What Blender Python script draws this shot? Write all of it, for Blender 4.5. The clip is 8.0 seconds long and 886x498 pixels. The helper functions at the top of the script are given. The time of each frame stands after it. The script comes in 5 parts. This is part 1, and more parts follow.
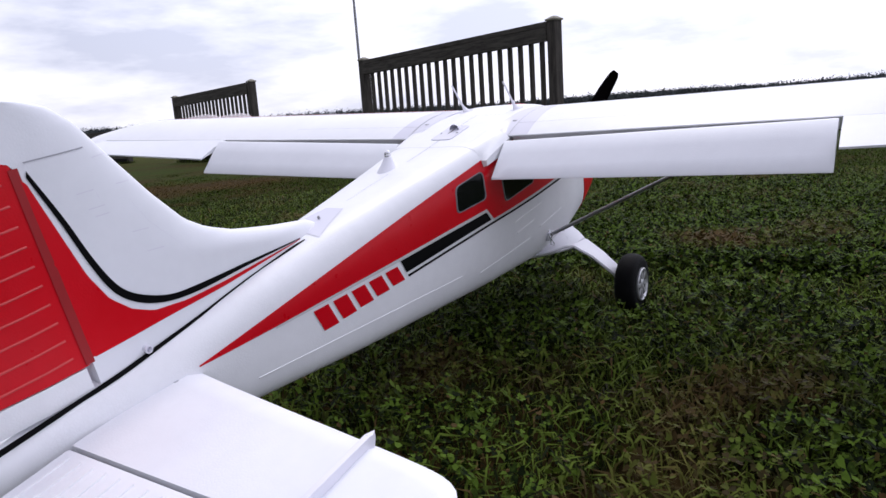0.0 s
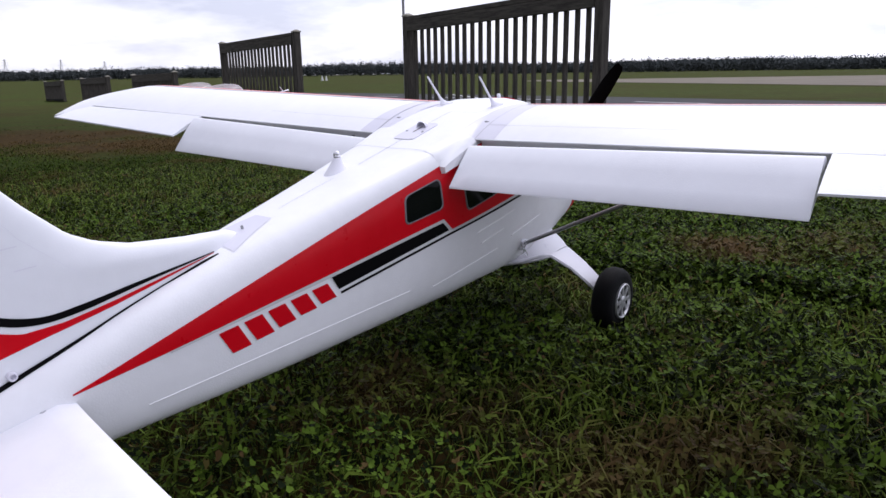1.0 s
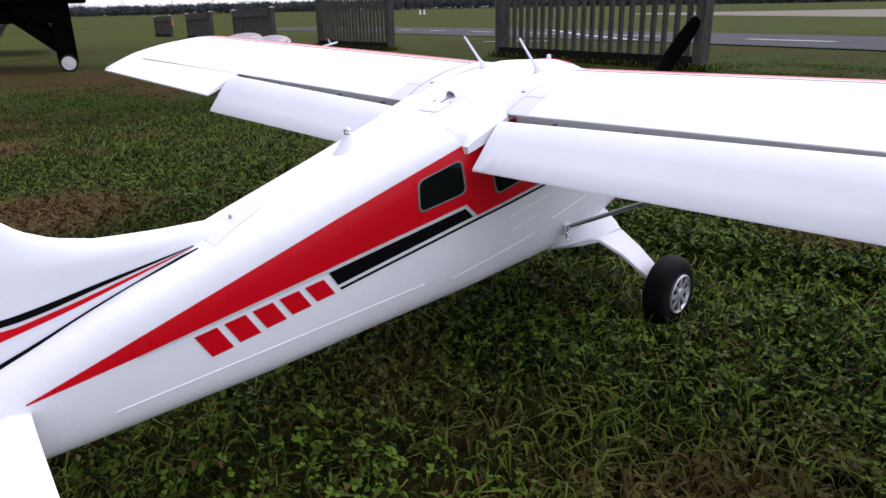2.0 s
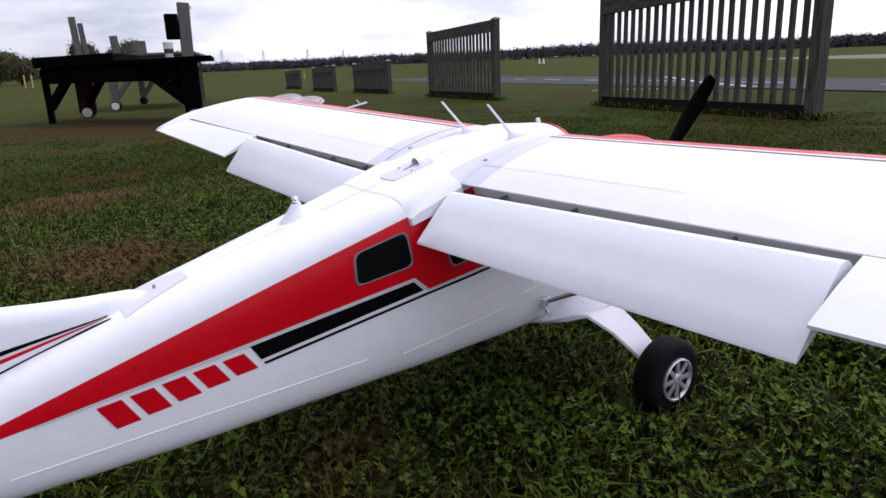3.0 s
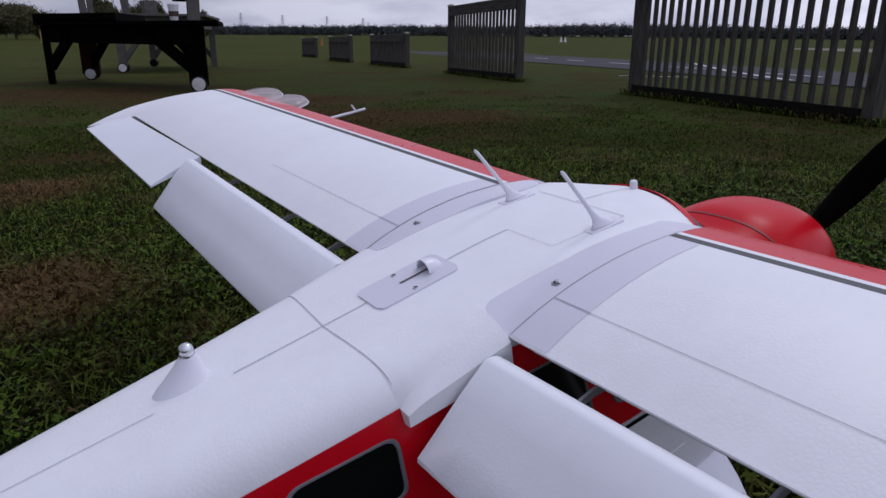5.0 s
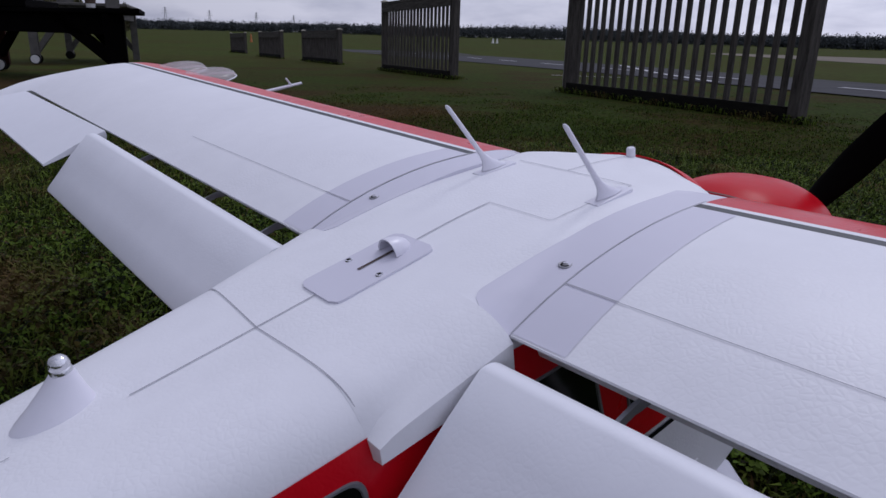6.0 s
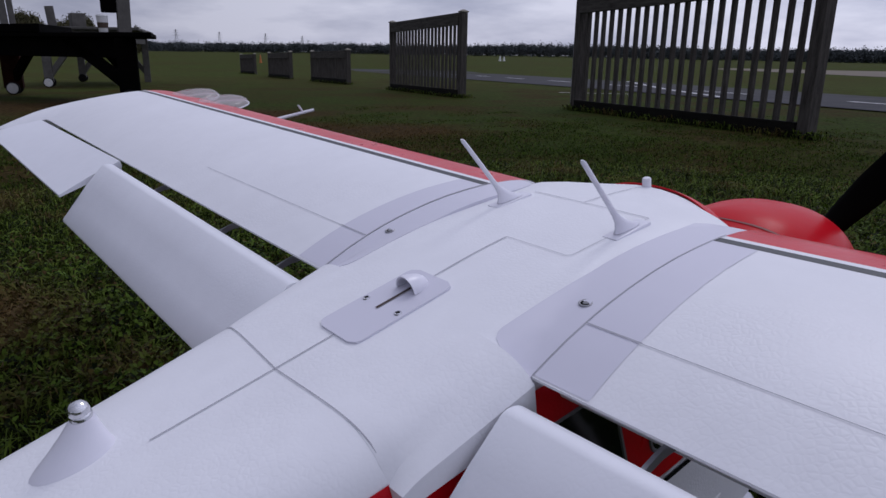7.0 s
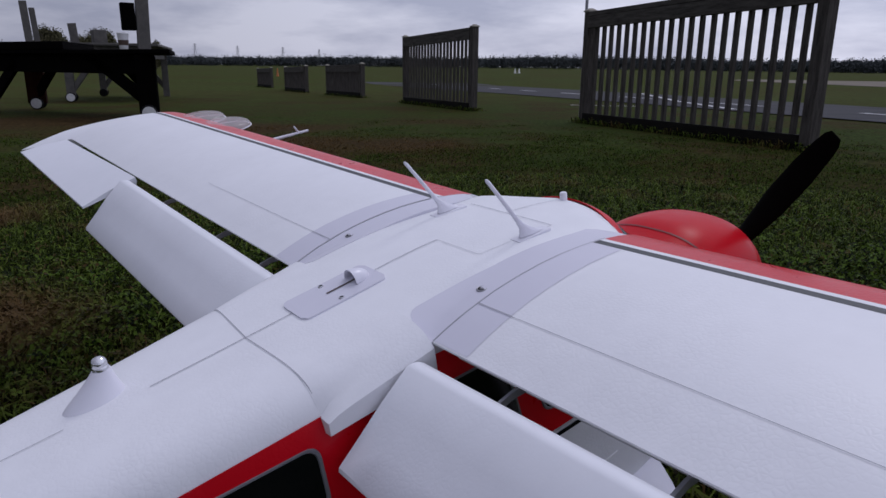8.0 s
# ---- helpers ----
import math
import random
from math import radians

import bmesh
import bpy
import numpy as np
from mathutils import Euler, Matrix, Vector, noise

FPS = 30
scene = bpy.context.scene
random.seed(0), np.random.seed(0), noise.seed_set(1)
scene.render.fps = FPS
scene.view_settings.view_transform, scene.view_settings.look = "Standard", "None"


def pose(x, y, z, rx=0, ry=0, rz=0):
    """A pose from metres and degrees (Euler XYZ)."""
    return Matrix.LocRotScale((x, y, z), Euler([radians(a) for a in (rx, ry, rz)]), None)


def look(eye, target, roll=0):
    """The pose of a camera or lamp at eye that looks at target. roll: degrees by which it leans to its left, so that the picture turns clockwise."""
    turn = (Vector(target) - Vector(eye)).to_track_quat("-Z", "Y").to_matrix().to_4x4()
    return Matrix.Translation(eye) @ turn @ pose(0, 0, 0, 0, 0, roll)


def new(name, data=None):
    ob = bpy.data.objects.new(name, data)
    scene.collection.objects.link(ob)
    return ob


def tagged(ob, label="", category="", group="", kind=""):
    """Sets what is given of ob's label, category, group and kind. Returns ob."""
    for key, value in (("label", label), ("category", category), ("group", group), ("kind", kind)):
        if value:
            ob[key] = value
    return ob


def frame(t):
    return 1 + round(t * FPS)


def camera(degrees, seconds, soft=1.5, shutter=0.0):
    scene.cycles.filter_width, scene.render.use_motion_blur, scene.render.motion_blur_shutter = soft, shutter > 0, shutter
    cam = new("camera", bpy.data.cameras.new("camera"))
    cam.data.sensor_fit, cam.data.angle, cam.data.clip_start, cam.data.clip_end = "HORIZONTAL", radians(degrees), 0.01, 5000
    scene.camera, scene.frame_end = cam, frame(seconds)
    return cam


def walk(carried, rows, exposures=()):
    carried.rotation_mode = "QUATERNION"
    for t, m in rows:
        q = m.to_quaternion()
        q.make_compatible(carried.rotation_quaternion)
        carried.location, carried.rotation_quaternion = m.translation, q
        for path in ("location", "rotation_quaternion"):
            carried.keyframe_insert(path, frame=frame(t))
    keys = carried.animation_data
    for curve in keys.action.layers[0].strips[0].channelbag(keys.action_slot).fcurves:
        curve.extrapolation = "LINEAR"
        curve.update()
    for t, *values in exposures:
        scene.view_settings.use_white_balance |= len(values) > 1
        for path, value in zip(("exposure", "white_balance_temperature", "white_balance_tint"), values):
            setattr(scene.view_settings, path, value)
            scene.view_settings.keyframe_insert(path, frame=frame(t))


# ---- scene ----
cam = camera(65.7, 8.0)
PATH = [
    (0, (0.595, -0.954, 0.391), (-0.478, 0.69, 0.008), -3.9),
    (0.5, (0.651, -0.834, 0.447), (-0.513, 0.735, 0.019), -2.1),
    (1, (0.655, -0.807, 0.445), (-0.509, 0.741, -0.052), -0.9),
    (1.2, (0.65, -0.793, 0.447), (-0.57, 0.684, -0.128), -1.5),
    (2.3, (0.661, -0.599, 0.497), (-0.739, 0.675, -0.148), -1.5),
    (2.5, (0.679, -0.56, 0.505), (-0.802, 0.645, -0.089), -2.1),
    (3, (0.748, -0.475, 0.494), (-0.83, 0.635, -0.034), -2.3),
    (3.5, (0.802, -0.449, 0.485), (-0.679, 0.755, -0.112), 0.2),
    (4, (0.764, -0.404, 0.568), (-0.727, 0.786, -0.032), 1.0),
    (4.2, (0.688, -0.359, 0.598), (-0.839, 0.811, 0.05), 1.1),
    (5.3, (0.342, -0.22, 0.505), (-1.24, 0.842, -0.105), 0.4),
    (5.5, (0.328, -0.212, 0.5), (-1.218, 0.904, -0.104), 0.4),
    (6, (0.301, -0.199, 0.483), (-1.163, 1.028, -0.111), 1.6),
    (6.5, (0.286, -0.198, 0.485), (-1.2, 1.012, -0.086), 1.1),
    (7, (0.294, -0.2, 0.493), (-1.198, 1.015, -0.054), 0.9),
    (7.5, (0.332, -0.209, 0.502), (-1.177, 0.992, -0.028), 1.6),
    (8, (0.411, -0.223, 0.515), (-1.116, 0.962, 0.0), 0.6),
]
EXPOSURE = [(0, 0.50, 6380, 12), (1.2, 0.60, 6380, 12), (2.3, 0.95, 6380, 12), (2.7, 0.80, 6380, 12), (3.5, 0.54, 6330, 12), (4.2, 0.33, 6280, 13), (5.3, -0.33, 5960, 16), (8, -0.40, 6000, 15)]
SIZE = 1.3
walk(cam, [(t, look(Vector(eye), Vector(target), roll)) for t, eye, target, roll in PATH], EXPOSURE)

# ---- exposure and sky ----
scene.view_settings.exposure = 0.0
world = bpy.data.worlds.new("sky")
scene.world = world
world.use_nodes = True
wn, wl = world.node_tree.nodes, world.node_tree.links
wn.clear()
SUN_EL, SUN_ROT = 55.0, -20.0
w_out = wn.new("ShaderNodeOutputWorld")
w_bg = wn.new("ShaderNodeBackground")
w_sky = wn.new("ShaderNodeTexSky")
w_sky.sky_type, w_sky.sun_disc = "NISHITA", False
w_sky.sun_elevation, w_sky.sun_rotation = radians(SUN_EL), radians(SUN_ROT)
w_sky.air_density, w_sky.dust_density = 1.0, 2.0
w_dim = wn.new("ShaderNodeMixRGB")
w_dim.blend_type, w_dim.inputs[0].default_value = "MULTIPLY", 1.0
w_dim.inputs[2].default_value = (0.1, 0.1, 0.1, 1)
w_co = wn.new("ShaderNodeTexCoord")
w_map = wn.new("ShaderNodeMapping")
w_map.inputs["Scale"].default_value = (1.0, 1.0, 4.0)
w_noise = wn.new("ShaderNodeTexNoise")
w_noise.inputs["Scale"].default_value, w_noise.inputs["Detail"].default_value = 3.4, 8
w_noise.inputs["Roughness"].default_value = 0.55
w_ramp = wn.new("ShaderNodeValToRGB")
w_ramp.color_ramp.elements[0].position, w_ramp.color_ramp.elements[1].position = 0.40, 0.61
w_ramp.color_ramp.elements[0].color = (0.54, 0.56, 0.69, 1)
w_ramp.color_ramp.elements[1].color = (0.93, 0.93, 1.03, 1)
w_mix = wn.new("ShaderNodeMixRGB")
w_mix.inputs[0].default_value = 0.9
wl.new(w_sky.outputs[0], w_dim.inputs[1])
wl.new(w_co.outputs["Generated"], w_map.inputs[0])
wl.new(w_map.outputs[0], w_noise.inputs["Vector"])
wl.new(w_noise.outputs[0], w_ramp.inputs[0])
wl.new(w_dim.outputs[0], w_mix.inputs[1])
wl.new(w_ramp.outputs[0], w_mix.inputs[2])
w_sep = wn.new("ShaderNodeSeparateXYZ")
wl.new(w_co.outputs["Generated"], w_sep.inputs[0])
w_up = wn.new("ShaderNodeMapRange")
w_up.inputs["From Min"].default_value, w_up.inputs["From Max"].default_value = 0.0, 1.0
w_up.inputs["To Min"].default_value, w_up.inputs["To Max"].default_value = 0.98, 1.30
wl.new(w_sep.outputs["Z"], w_up.inputs[0])
w_grad = wn.new("ShaderNodeMixRGB")
w_grad.blend_type, w_grad.inputs[0].default_value = "MULTIPLY", 1.0
wl.new(w_mix.outputs[0], w_grad.inputs[1])
wl.new(w_up.outputs[0], w_grad.inputs[2])
w_side = wn.new("ShaderNodeMapRange")
w_side.inputs["From Min"].default_value, w_side.inputs["From Max"].default_value = -1.0, 0.3
w_side.inputs["To Min"].default_value, w_side.inputs["To Max"].default_value = 0.80, 1.20
wl.new(w_sep.outputs["X"], w_side.inputs[0])
w_east = wn.new("ShaderNodeMixRGB")
w_east.blend_type, w_east.inputs[0].default_value = "MULTIPLY", 1.0
wl.new(w_grad.outputs[0], w_east.inputs[1])
wl.new(w_side.outputs[0], w_east.inputs[2])
w_back = wn.new("ShaderNodeMapRange")
w_back.inputs["From Min"].default_value, w_back.inputs["From Max"].default_value = -0.9, 0.6
w_back.inputs["To Min"].default_value, w_back.inputs["To Max"].default_value = 0.44, 1.08
wl.new(w_sep.outputs["Y"], w_back.inputs[0])
w_north = wn.new("ShaderNodeMixRGB")
w_north.blend_type, w_north.inputs[0].default_value = "MULTIPLY", 1.0
wl.new(w_east.outputs[0], w_north.inputs[1])
wl.new(w_back.outputs[0], w_north.inputs[2])
wl.new(w_north.outputs[0], w_bg.inputs[0])
w_bg.inputs[1].default_value = 1.0
wl.new(w_bg.outputs[0], w_out.inputs[0])

sun_data = bpy.data.lights.new("sun", "SUN")
sun_data.energy, sun_data.angle, sun_data.color = 0.7, radians(14), (1.0, 0.97, 0.93)
sun = new("sun", sun_data)
sun.rotation_euler = Euler((radians(90 - SUN_EL), 0, radians(180 - SUN_ROT)))


# ---- materials ----
def ramp(nt, pts):
    r = nt.nodes.new("ShaderNodeValToRGB")
    while len(r.color_ramp.elements) < len(pts):
        r.color_ramp.elements.new(0.5)
    for e, (p, c) in zip(r.color_ramp.elements, pts):
        e.position, e.color = p, (*c, 1)
    return r


def material(name, low, high, scale=20.0, rough=0.5, metal=0.0, bump=0.0, bump_scale=None, grain=None, island=0.0, spec=0.5, coat=0.0):
    """Two tones mixed by noise at two scales, with fine relief."""
    m = bpy.data.materials.new(name)
    m.use_nodes = True
    nt = m.node_tree
    b = nt.nodes["Principled BSDF"]
    b.inputs["Metallic"].default_value = metal
    b.inputs["Specular IOR Level"].default_value = spec
    b.inputs["Coat Weight"].default_value = coat
    co = nt.nodes.new("ShaderNodeTexCoord")
    mp = nt.nodes.new("ShaderNodeMapping")
    if grain:
        mp.inputs["Scale"].default_value = grain
    nt.links.new(co.outputs["Object"], mp.inputs[0])
    n1 = nt.nodes.new("ShaderNodeTexNoise")
    n1.inputs["Scale"].default_value, n1.inputs["Detail"].default_value = scale, 6
    n2 = nt.nodes.new("ShaderNodeTexNoise")
    n2.inputs["Scale"].default_value, n2.inputs["Detail"].default_value = scale * 7, 4
    nt.links.new(mp.outputs[0], n1.inputs["Vector"])
    nt.links.new(mp.outputs[0], n2.inputs["Vector"])
    mx = nt.nodes.new("ShaderNodeMath")
    mx.operation = "MULTIPLY_ADD"
    mx.inputs[1].default_value = 0.35
    nt.links.new(n2.outputs[0], mx.inputs[0])
    sc = nt.nodes.new("ShaderNodeMath")
    sc.operation = "MULTIPLY"
    sc.inputs[1].default_value = 0.65
    nt.links.new(n1.outputs[0], sc.inputs[0])
    nt.links.new(sc.outputs[0], mx.inputs[2])
    fac = mx.outputs[0]
    if island:
        g = nt.nodes.new("ShaderNodeNewGeometry")
        a = nt.nodes.new("ShaderNodeMath")
        a.operation = "MULTIPLY_ADD"
        a.inputs[1].default_value, a.inputs[2].default_value = island, -island / 2
        nt.links.new(g.outputs["Random Per Island"], a.inputs[0])
        ad = nt.nodes.new("ShaderNodeMath")
        nt.links.new(a.outputs[0], ad.inputs[0])
        nt.links.new(fac, ad.inputs[1])
        fac = ad.outputs[0]
    r = ramp(nt, [(0.3, low), (0.7, high)])
    nt.links.new(fac, r.inputs[0])
    nt.links.new(r.outputs[0], b.inputs["Base Color"])
    rr = nt.nodes.new("ShaderNodeMapRange")
    rr.inputs["To Min"].default_value, rr.inputs["To Max"].default_value = max(rough - 0.07, 0.02), min(rough + 0.07, 1)
    nt.links.new(n2.outputs[0], rr.inputs[0])
    nt.links.new(rr.outputs[0], b.inputs["Roughness"])
    if bump:
        n3 = nt.nodes.new("ShaderNodeTexNoise")
        n3.inputs["Scale"].default_value, n3.inputs["Detail"].default_value = bump_scale or scale * 10, 5
        nt.links.new(mp.outputs[0], n3.inputs["Vector"])
        bp = nt.nodes.new("ShaderNodeBump")
        bp.inputs["Strength"].default_value, bp.inputs["Distance"].default_value = bump, 0.002
        nt.links.new(n3.outputs[0], bp.inputs["Height"])
        nt.links.new(bp.outputs[0], b.inputs["Normal"])
    return m


def foam_material(name, low, high, rough=0.42, bead=0.25, spec=0.35):
    """Moulded bead foam with a painted skin: faint cells about 3 mm wide."""
    m = material(name, low, high, scale=9, rough=rough, spec=spec)
    nt = m.node_tree
    b = nt.nodes["Principled BSDF"]
    co = nt.nodes.new("ShaderNodeTexCoord")
    warp = nt.nodes.new("ShaderNodeTexNoise")
    warp.inputs["Scale"].default_value = 120
    nt.links.new(co.outputs["Object"], warp.inputs["Vector"])
    wob = nt.nodes.new("ShaderNodeMixRGB")
    wob.blend_type, wob.inputs[0].default_value = "LINEAR_LIGHT", 0.0007
    nt.links.new(co.outputs["Object"], wob.inputs[1])
    nt.links.new(warp.outputs["Color"], wob.inputs[2])
    v = nt.nodes.new("ShaderNodeTexVoronoi")
    v.feature = "DISTANCE_TO_EDGE"
    v.inputs["Scale"].default_value = 300
    nt.links.new(wob.outputs[0], v.inputs["Vector"])
    mr = nt.nodes.new("ShaderNodeMapRange")
    mr.interpolation_type = "SMOOTHSTEP"
    mr.inputs["From Min"].default_value, mr.inputs["From Max"].default_value = 0.0, 0.28
    nt.links.new(v.outputs["Distance"], mr.inputs[0])
    big = nt.nodes.new("ShaderNodeTexNoise")
    big.inputs["Scale"].default_value, big.inputs["Detail"].default_value = 14, 3
    nt.links.new(co.outputs["Object"], big.inputs["Vector"])
    mr2 = nt.nodes.new("ShaderNodeMapRange")
    mr2.inputs["From Min"].default_value, mr2.inputs["From Max"].default_value = 0.42, 0.70
    mr2.inputs["To Min"].default_value = 0.10
    nt.links.new(big.outputs[0], mr2.inputs[0])
    mu = nt.nodes.new("ShaderNodeMath")
    mu.operation = "MULTIPLY"
    nt.links.new(mr.outputs[0], mu.inputs[0])
    nt.links.new(mr2.outputs[0], mu.inputs[1])
    bp = nt.nodes.new("ShaderNodeBump")
    bp.inputs["Strength"].default_value, bp.inputs["Distance"].default_value = bead, 0.0016
    nt.links.new(mu.outputs[0], bp.inputs["Height"])
    nt.links.new(bp.outputs[0], b.inputs["Normal"])
    # single beads differ a little in tone, with thin grey joints
    cell = nt.nodes.new("ShaderNodeTexVoronoi")
    cell.inputs["Scale"].default_value = 300
    nt.links.new(wob.outputs[0], cell.inputs["Vector"])
    tone = nt.nodes.new("ShaderNodeMapRange")
    tone.inputs["To Min"].default_value, tone.inputs["To Max"].default_value = 1.0 - 0.22 * bead, 1.0 + 0.10 * bead
    nt.links.new(cell.outputs["Color"], tone.inputs[0])
    joint = nt.nodes.new("ShaderNodeMapRange")
    joint.inputs["To Min"].default_value, joint.inputs["To Max"].default_value = 1.0 - 0.22 * bead, 1.0
    nt.links.new(mr.outputs[0], joint.inputs[0])
    both = nt.nodes.new("ShaderNodeMath")
    both.operation = "MULTIPLY"
    nt.links.new(tone.outputs[0], both.inputs[0])
    nt.links.new(joint.outputs[0], both.inputs[1])
    old = b.inputs["Base Color"].links[0].from_socket
    mixed = nt.nodes.new("ShaderNodeMixRGB")
    mixed.blend_type = "MULTIPLY"
    nt.links.new(mr2.outputs[0], mixed.inputs[0])
    nt.links.new(old, mixed.inputs[1])
    nt.links.new(both.outputs[0], mixed.inputs[2])
    nt.links.new(mixed.outputs[0], b.inputs["Base Color"])
    return m


FOAM = foam_material("white_foam", (0.76, 0.76, 0.79), (0.83, 0.83, 0.86), bead=0.08)
SKIN = foam_material("white_foam_smooth", (0.75, 0.755, 0.80), (0.81, 0.815, 0.86), bead=0.05)
RED = foam_material("red_paint", (0.52, 0.0015, 0.008), (0.60, 0.0025, 0.012), rough=0.30, bead=0.08, spec=0.26)
COWL = material("red_plastic", (0.50, 0.004, 0.010), (0.56, 0.003, 0.012), scale=12, rough=0.34, spec=0.10)
BLACK = material("black_decal", (0.001, 0.001, 0.0015), (0.002, 0.002, 0.0025), scale=30, rough=0.6, spec=0.08)
GREYLINE = material("dark_grey_stripe", (0.022, 0.025, 0.030), (0.036, 0.040, 0.046), scale=30, rough=0.5)
PLASTIC = material("white_plastic", (0.70, 0.69, 0.76), (0.76, 0.75, 0.81), scale=14, rough=0.3)
PATCH = material("lilac_grey_plastic", (0.625, 0.615, 0.695), (0.64, 0.63, 0.71), scale=10, rough=0.42)
SEAM = material("seam_grey", (0.33, 0.33, 0.37), (0.42, 0.42, 0.46), scale=40, rough=0.7)
FRAMEGREY = material("window_frame_grey", (0.13, 0.13, 0.145), (0.19, 0.19, 0.205), scale=30, rough=0.45)
GLASS = material("dark_tinted_glass", (0.003, 0.004, 0.004), (0.006, 0.007, 0.007), scale=8, rough=0.10, spec=0.2)
TYRE = material("black_rubber", (0.0025, 0.0025, 0.003), (0.006, 0.006, 0.007), scale=40, rough=0.75, spec=0.12, bump=0.3, bump_scale=500)
SILVER = material("silver_plastic", (0.50, 0.50, 0.52), (0.64, 0.64, 0.66), scale=50, rough=0.3, metal=0.6)
CHROME = material("polished_metal", (0.55, 0.55, 0.58), (0.68, 0.68, 0.70), scale=60, rough=0.18, metal=1.0)
STRUT = material("grey_metal_tube", (0.26, 0.26, 0.28), (0.34, 0.34, 0.36), scale=60, rough=0.4, metal=0.3)
PROP = material("black_propeller", (0.0008, 0.0008, 0.0008), (0.0015, 0.0015, 0.0015), scale=40, rough=0.7, spec=0.03)
WOOD = material("weathered_wood", (0.022, 0.020, 0.018), (0.095, 0.086, 0.076), scale=9, rough=0.9, spec=0.15, bump=0.5, bump_scale=60, grain=(6, 6, 0.7))
RAILW = material("weathered_rail_wood", (0.026, 0.024, 0.021), (0.10, 0.092, 0.080), scale=9, rough=0.9, spec=0.15, bump=0.5, bump_scale=60, grain=(0.7, 0.7, 6))
# bottom rail wood, near black beside the other rails
LOWRAILW = material("dark_rail_wood", (0.003, 0.003, 0.0025), (0.012, 0.011, 0.009), scale=9, rough=0.9, spec=0.1, bump=0.5, bump_scale=60, grain=(0.7, 0.7, 6))
CAPW = material("pale_post_cap", (0.16, 0.15, 0.12), (0.30, 0.28, 0.23), scale=30, rough=0.8)
DARKW = material("black_wood", (0.0008, 0.0008, 0.0008), (0.0025, 0.002, 0.002), scale=8, rough=0.9, spec=0.03, bump=0.4, bump_scale=50)
BROWNW = material("dark_brown_wood", (0.009, 0.0035, 0.0025), (0.030, 0.010, 0.006), scale=8, rough=0.9, spec=0.05, bump=0.4, bump_scale=50)
GREYW = material("pale_grey_wood", (0.052, 0.049, 0.044), (0.11, 0.103, 0.092), scale=10, rough=0.85, bump=0.4, bump_scale=50)
WHEELW = material("white_wheel_plastic", (0.45, 0.45, 0.44), (0.62, 0.62, 0.60), scale=30, rough=0.6)
PAPER = material("white_paper_cup", (0.62, 0.62, 0.62), (0.72, 0.72, 0.72), scale=30, rough=0.7)
SLEEVE = material("brown_card_sleeve", (0.05, 0.03, 0.02), (0.09, 0.06, 0.045), scale=30, rough=0.8)
ASPHALT = material("asphalt", (0.034, 0.034, 0.037), (0.058, 0.058, 0.063), scale=1.2, rough=0.95, bump=0.4, bump_scale=60, spec=0.12)
LINEP = material("white_line_paint", (0.35, 0.35, 0.36), (0.55, 0.55, 0.56), scale=4, rough=0.8)
POLE = material("galvanised_pole", (0.22, 0.22, 0.24), (0.32, 0.32, 0.34), scale=20, rough=0.5, metal=0.4)
ORANGE = material("orange_plastic", (0.42, 0.12, 0.03), (0.5, 0.16, 0.04), scale=9, rough=0.6)
YELLOWP = material("yellow_plastic", (0.34, 0.22, 0.05), (0.42, 0.28, 0.08), scale=9, rough=0.6)
# distance haze is mixed into this leaf colour, pale and blue-grey
LEAFHAZE = material("hazed_far_foliage", (0.058, 0.066, 0.070), (0.086, 0.095, 0.094), scale=0.03, rough=0.95, island=0.10, spec=0.05)
BARK = material("bark", (0.03, 0.024, 0.02), (0.06, 0.05, 0.04), scale=3, rough=0.9, bump=0.4, bump_scale=20)
LEAFTREE = material("autumn_tree_foliage", (0.058, 0.057, 0.030), (0.125, 0.115, 0.062), scale=0.5, rough=0.95, island=0.6, spec=0.08)


def lens_material():
    m = material("frosted_clear_plastic", (0.75, 0.68, 0.70), (0.85, 0.78, 0.80), scale=20, rough=0.18)
    nt = m.node_tree
    t = nt.nodes.new("ShaderNodeBsdfTransparent")
    x = nt.nodes.new("ShaderNodeMixShader")
    x.inputs[0].default_value = 0.38
    nt.links.new(t.outputs[0], x.inputs[1])
    nt.links.new(nt.nodes["Principled BSDF"].outputs[0], x.inputs[2])
    nt.links.new(x.outputs[0], nt.nodes["Material Output"].inputs[0])
    return m


LENS = lens_material()


# worn spots in the lawn: place and reach
WORN = [(-5.7, 0.5, 1.5), (-4.2, 1.4, 1.3), (-3.0, 1.4, 0.9), (-0.88, -0.16, 0.27), (-1.75, -0.1, 0.30), (0.2, 0.62, 0.17), (-2.7, 1.85, 0.7)]


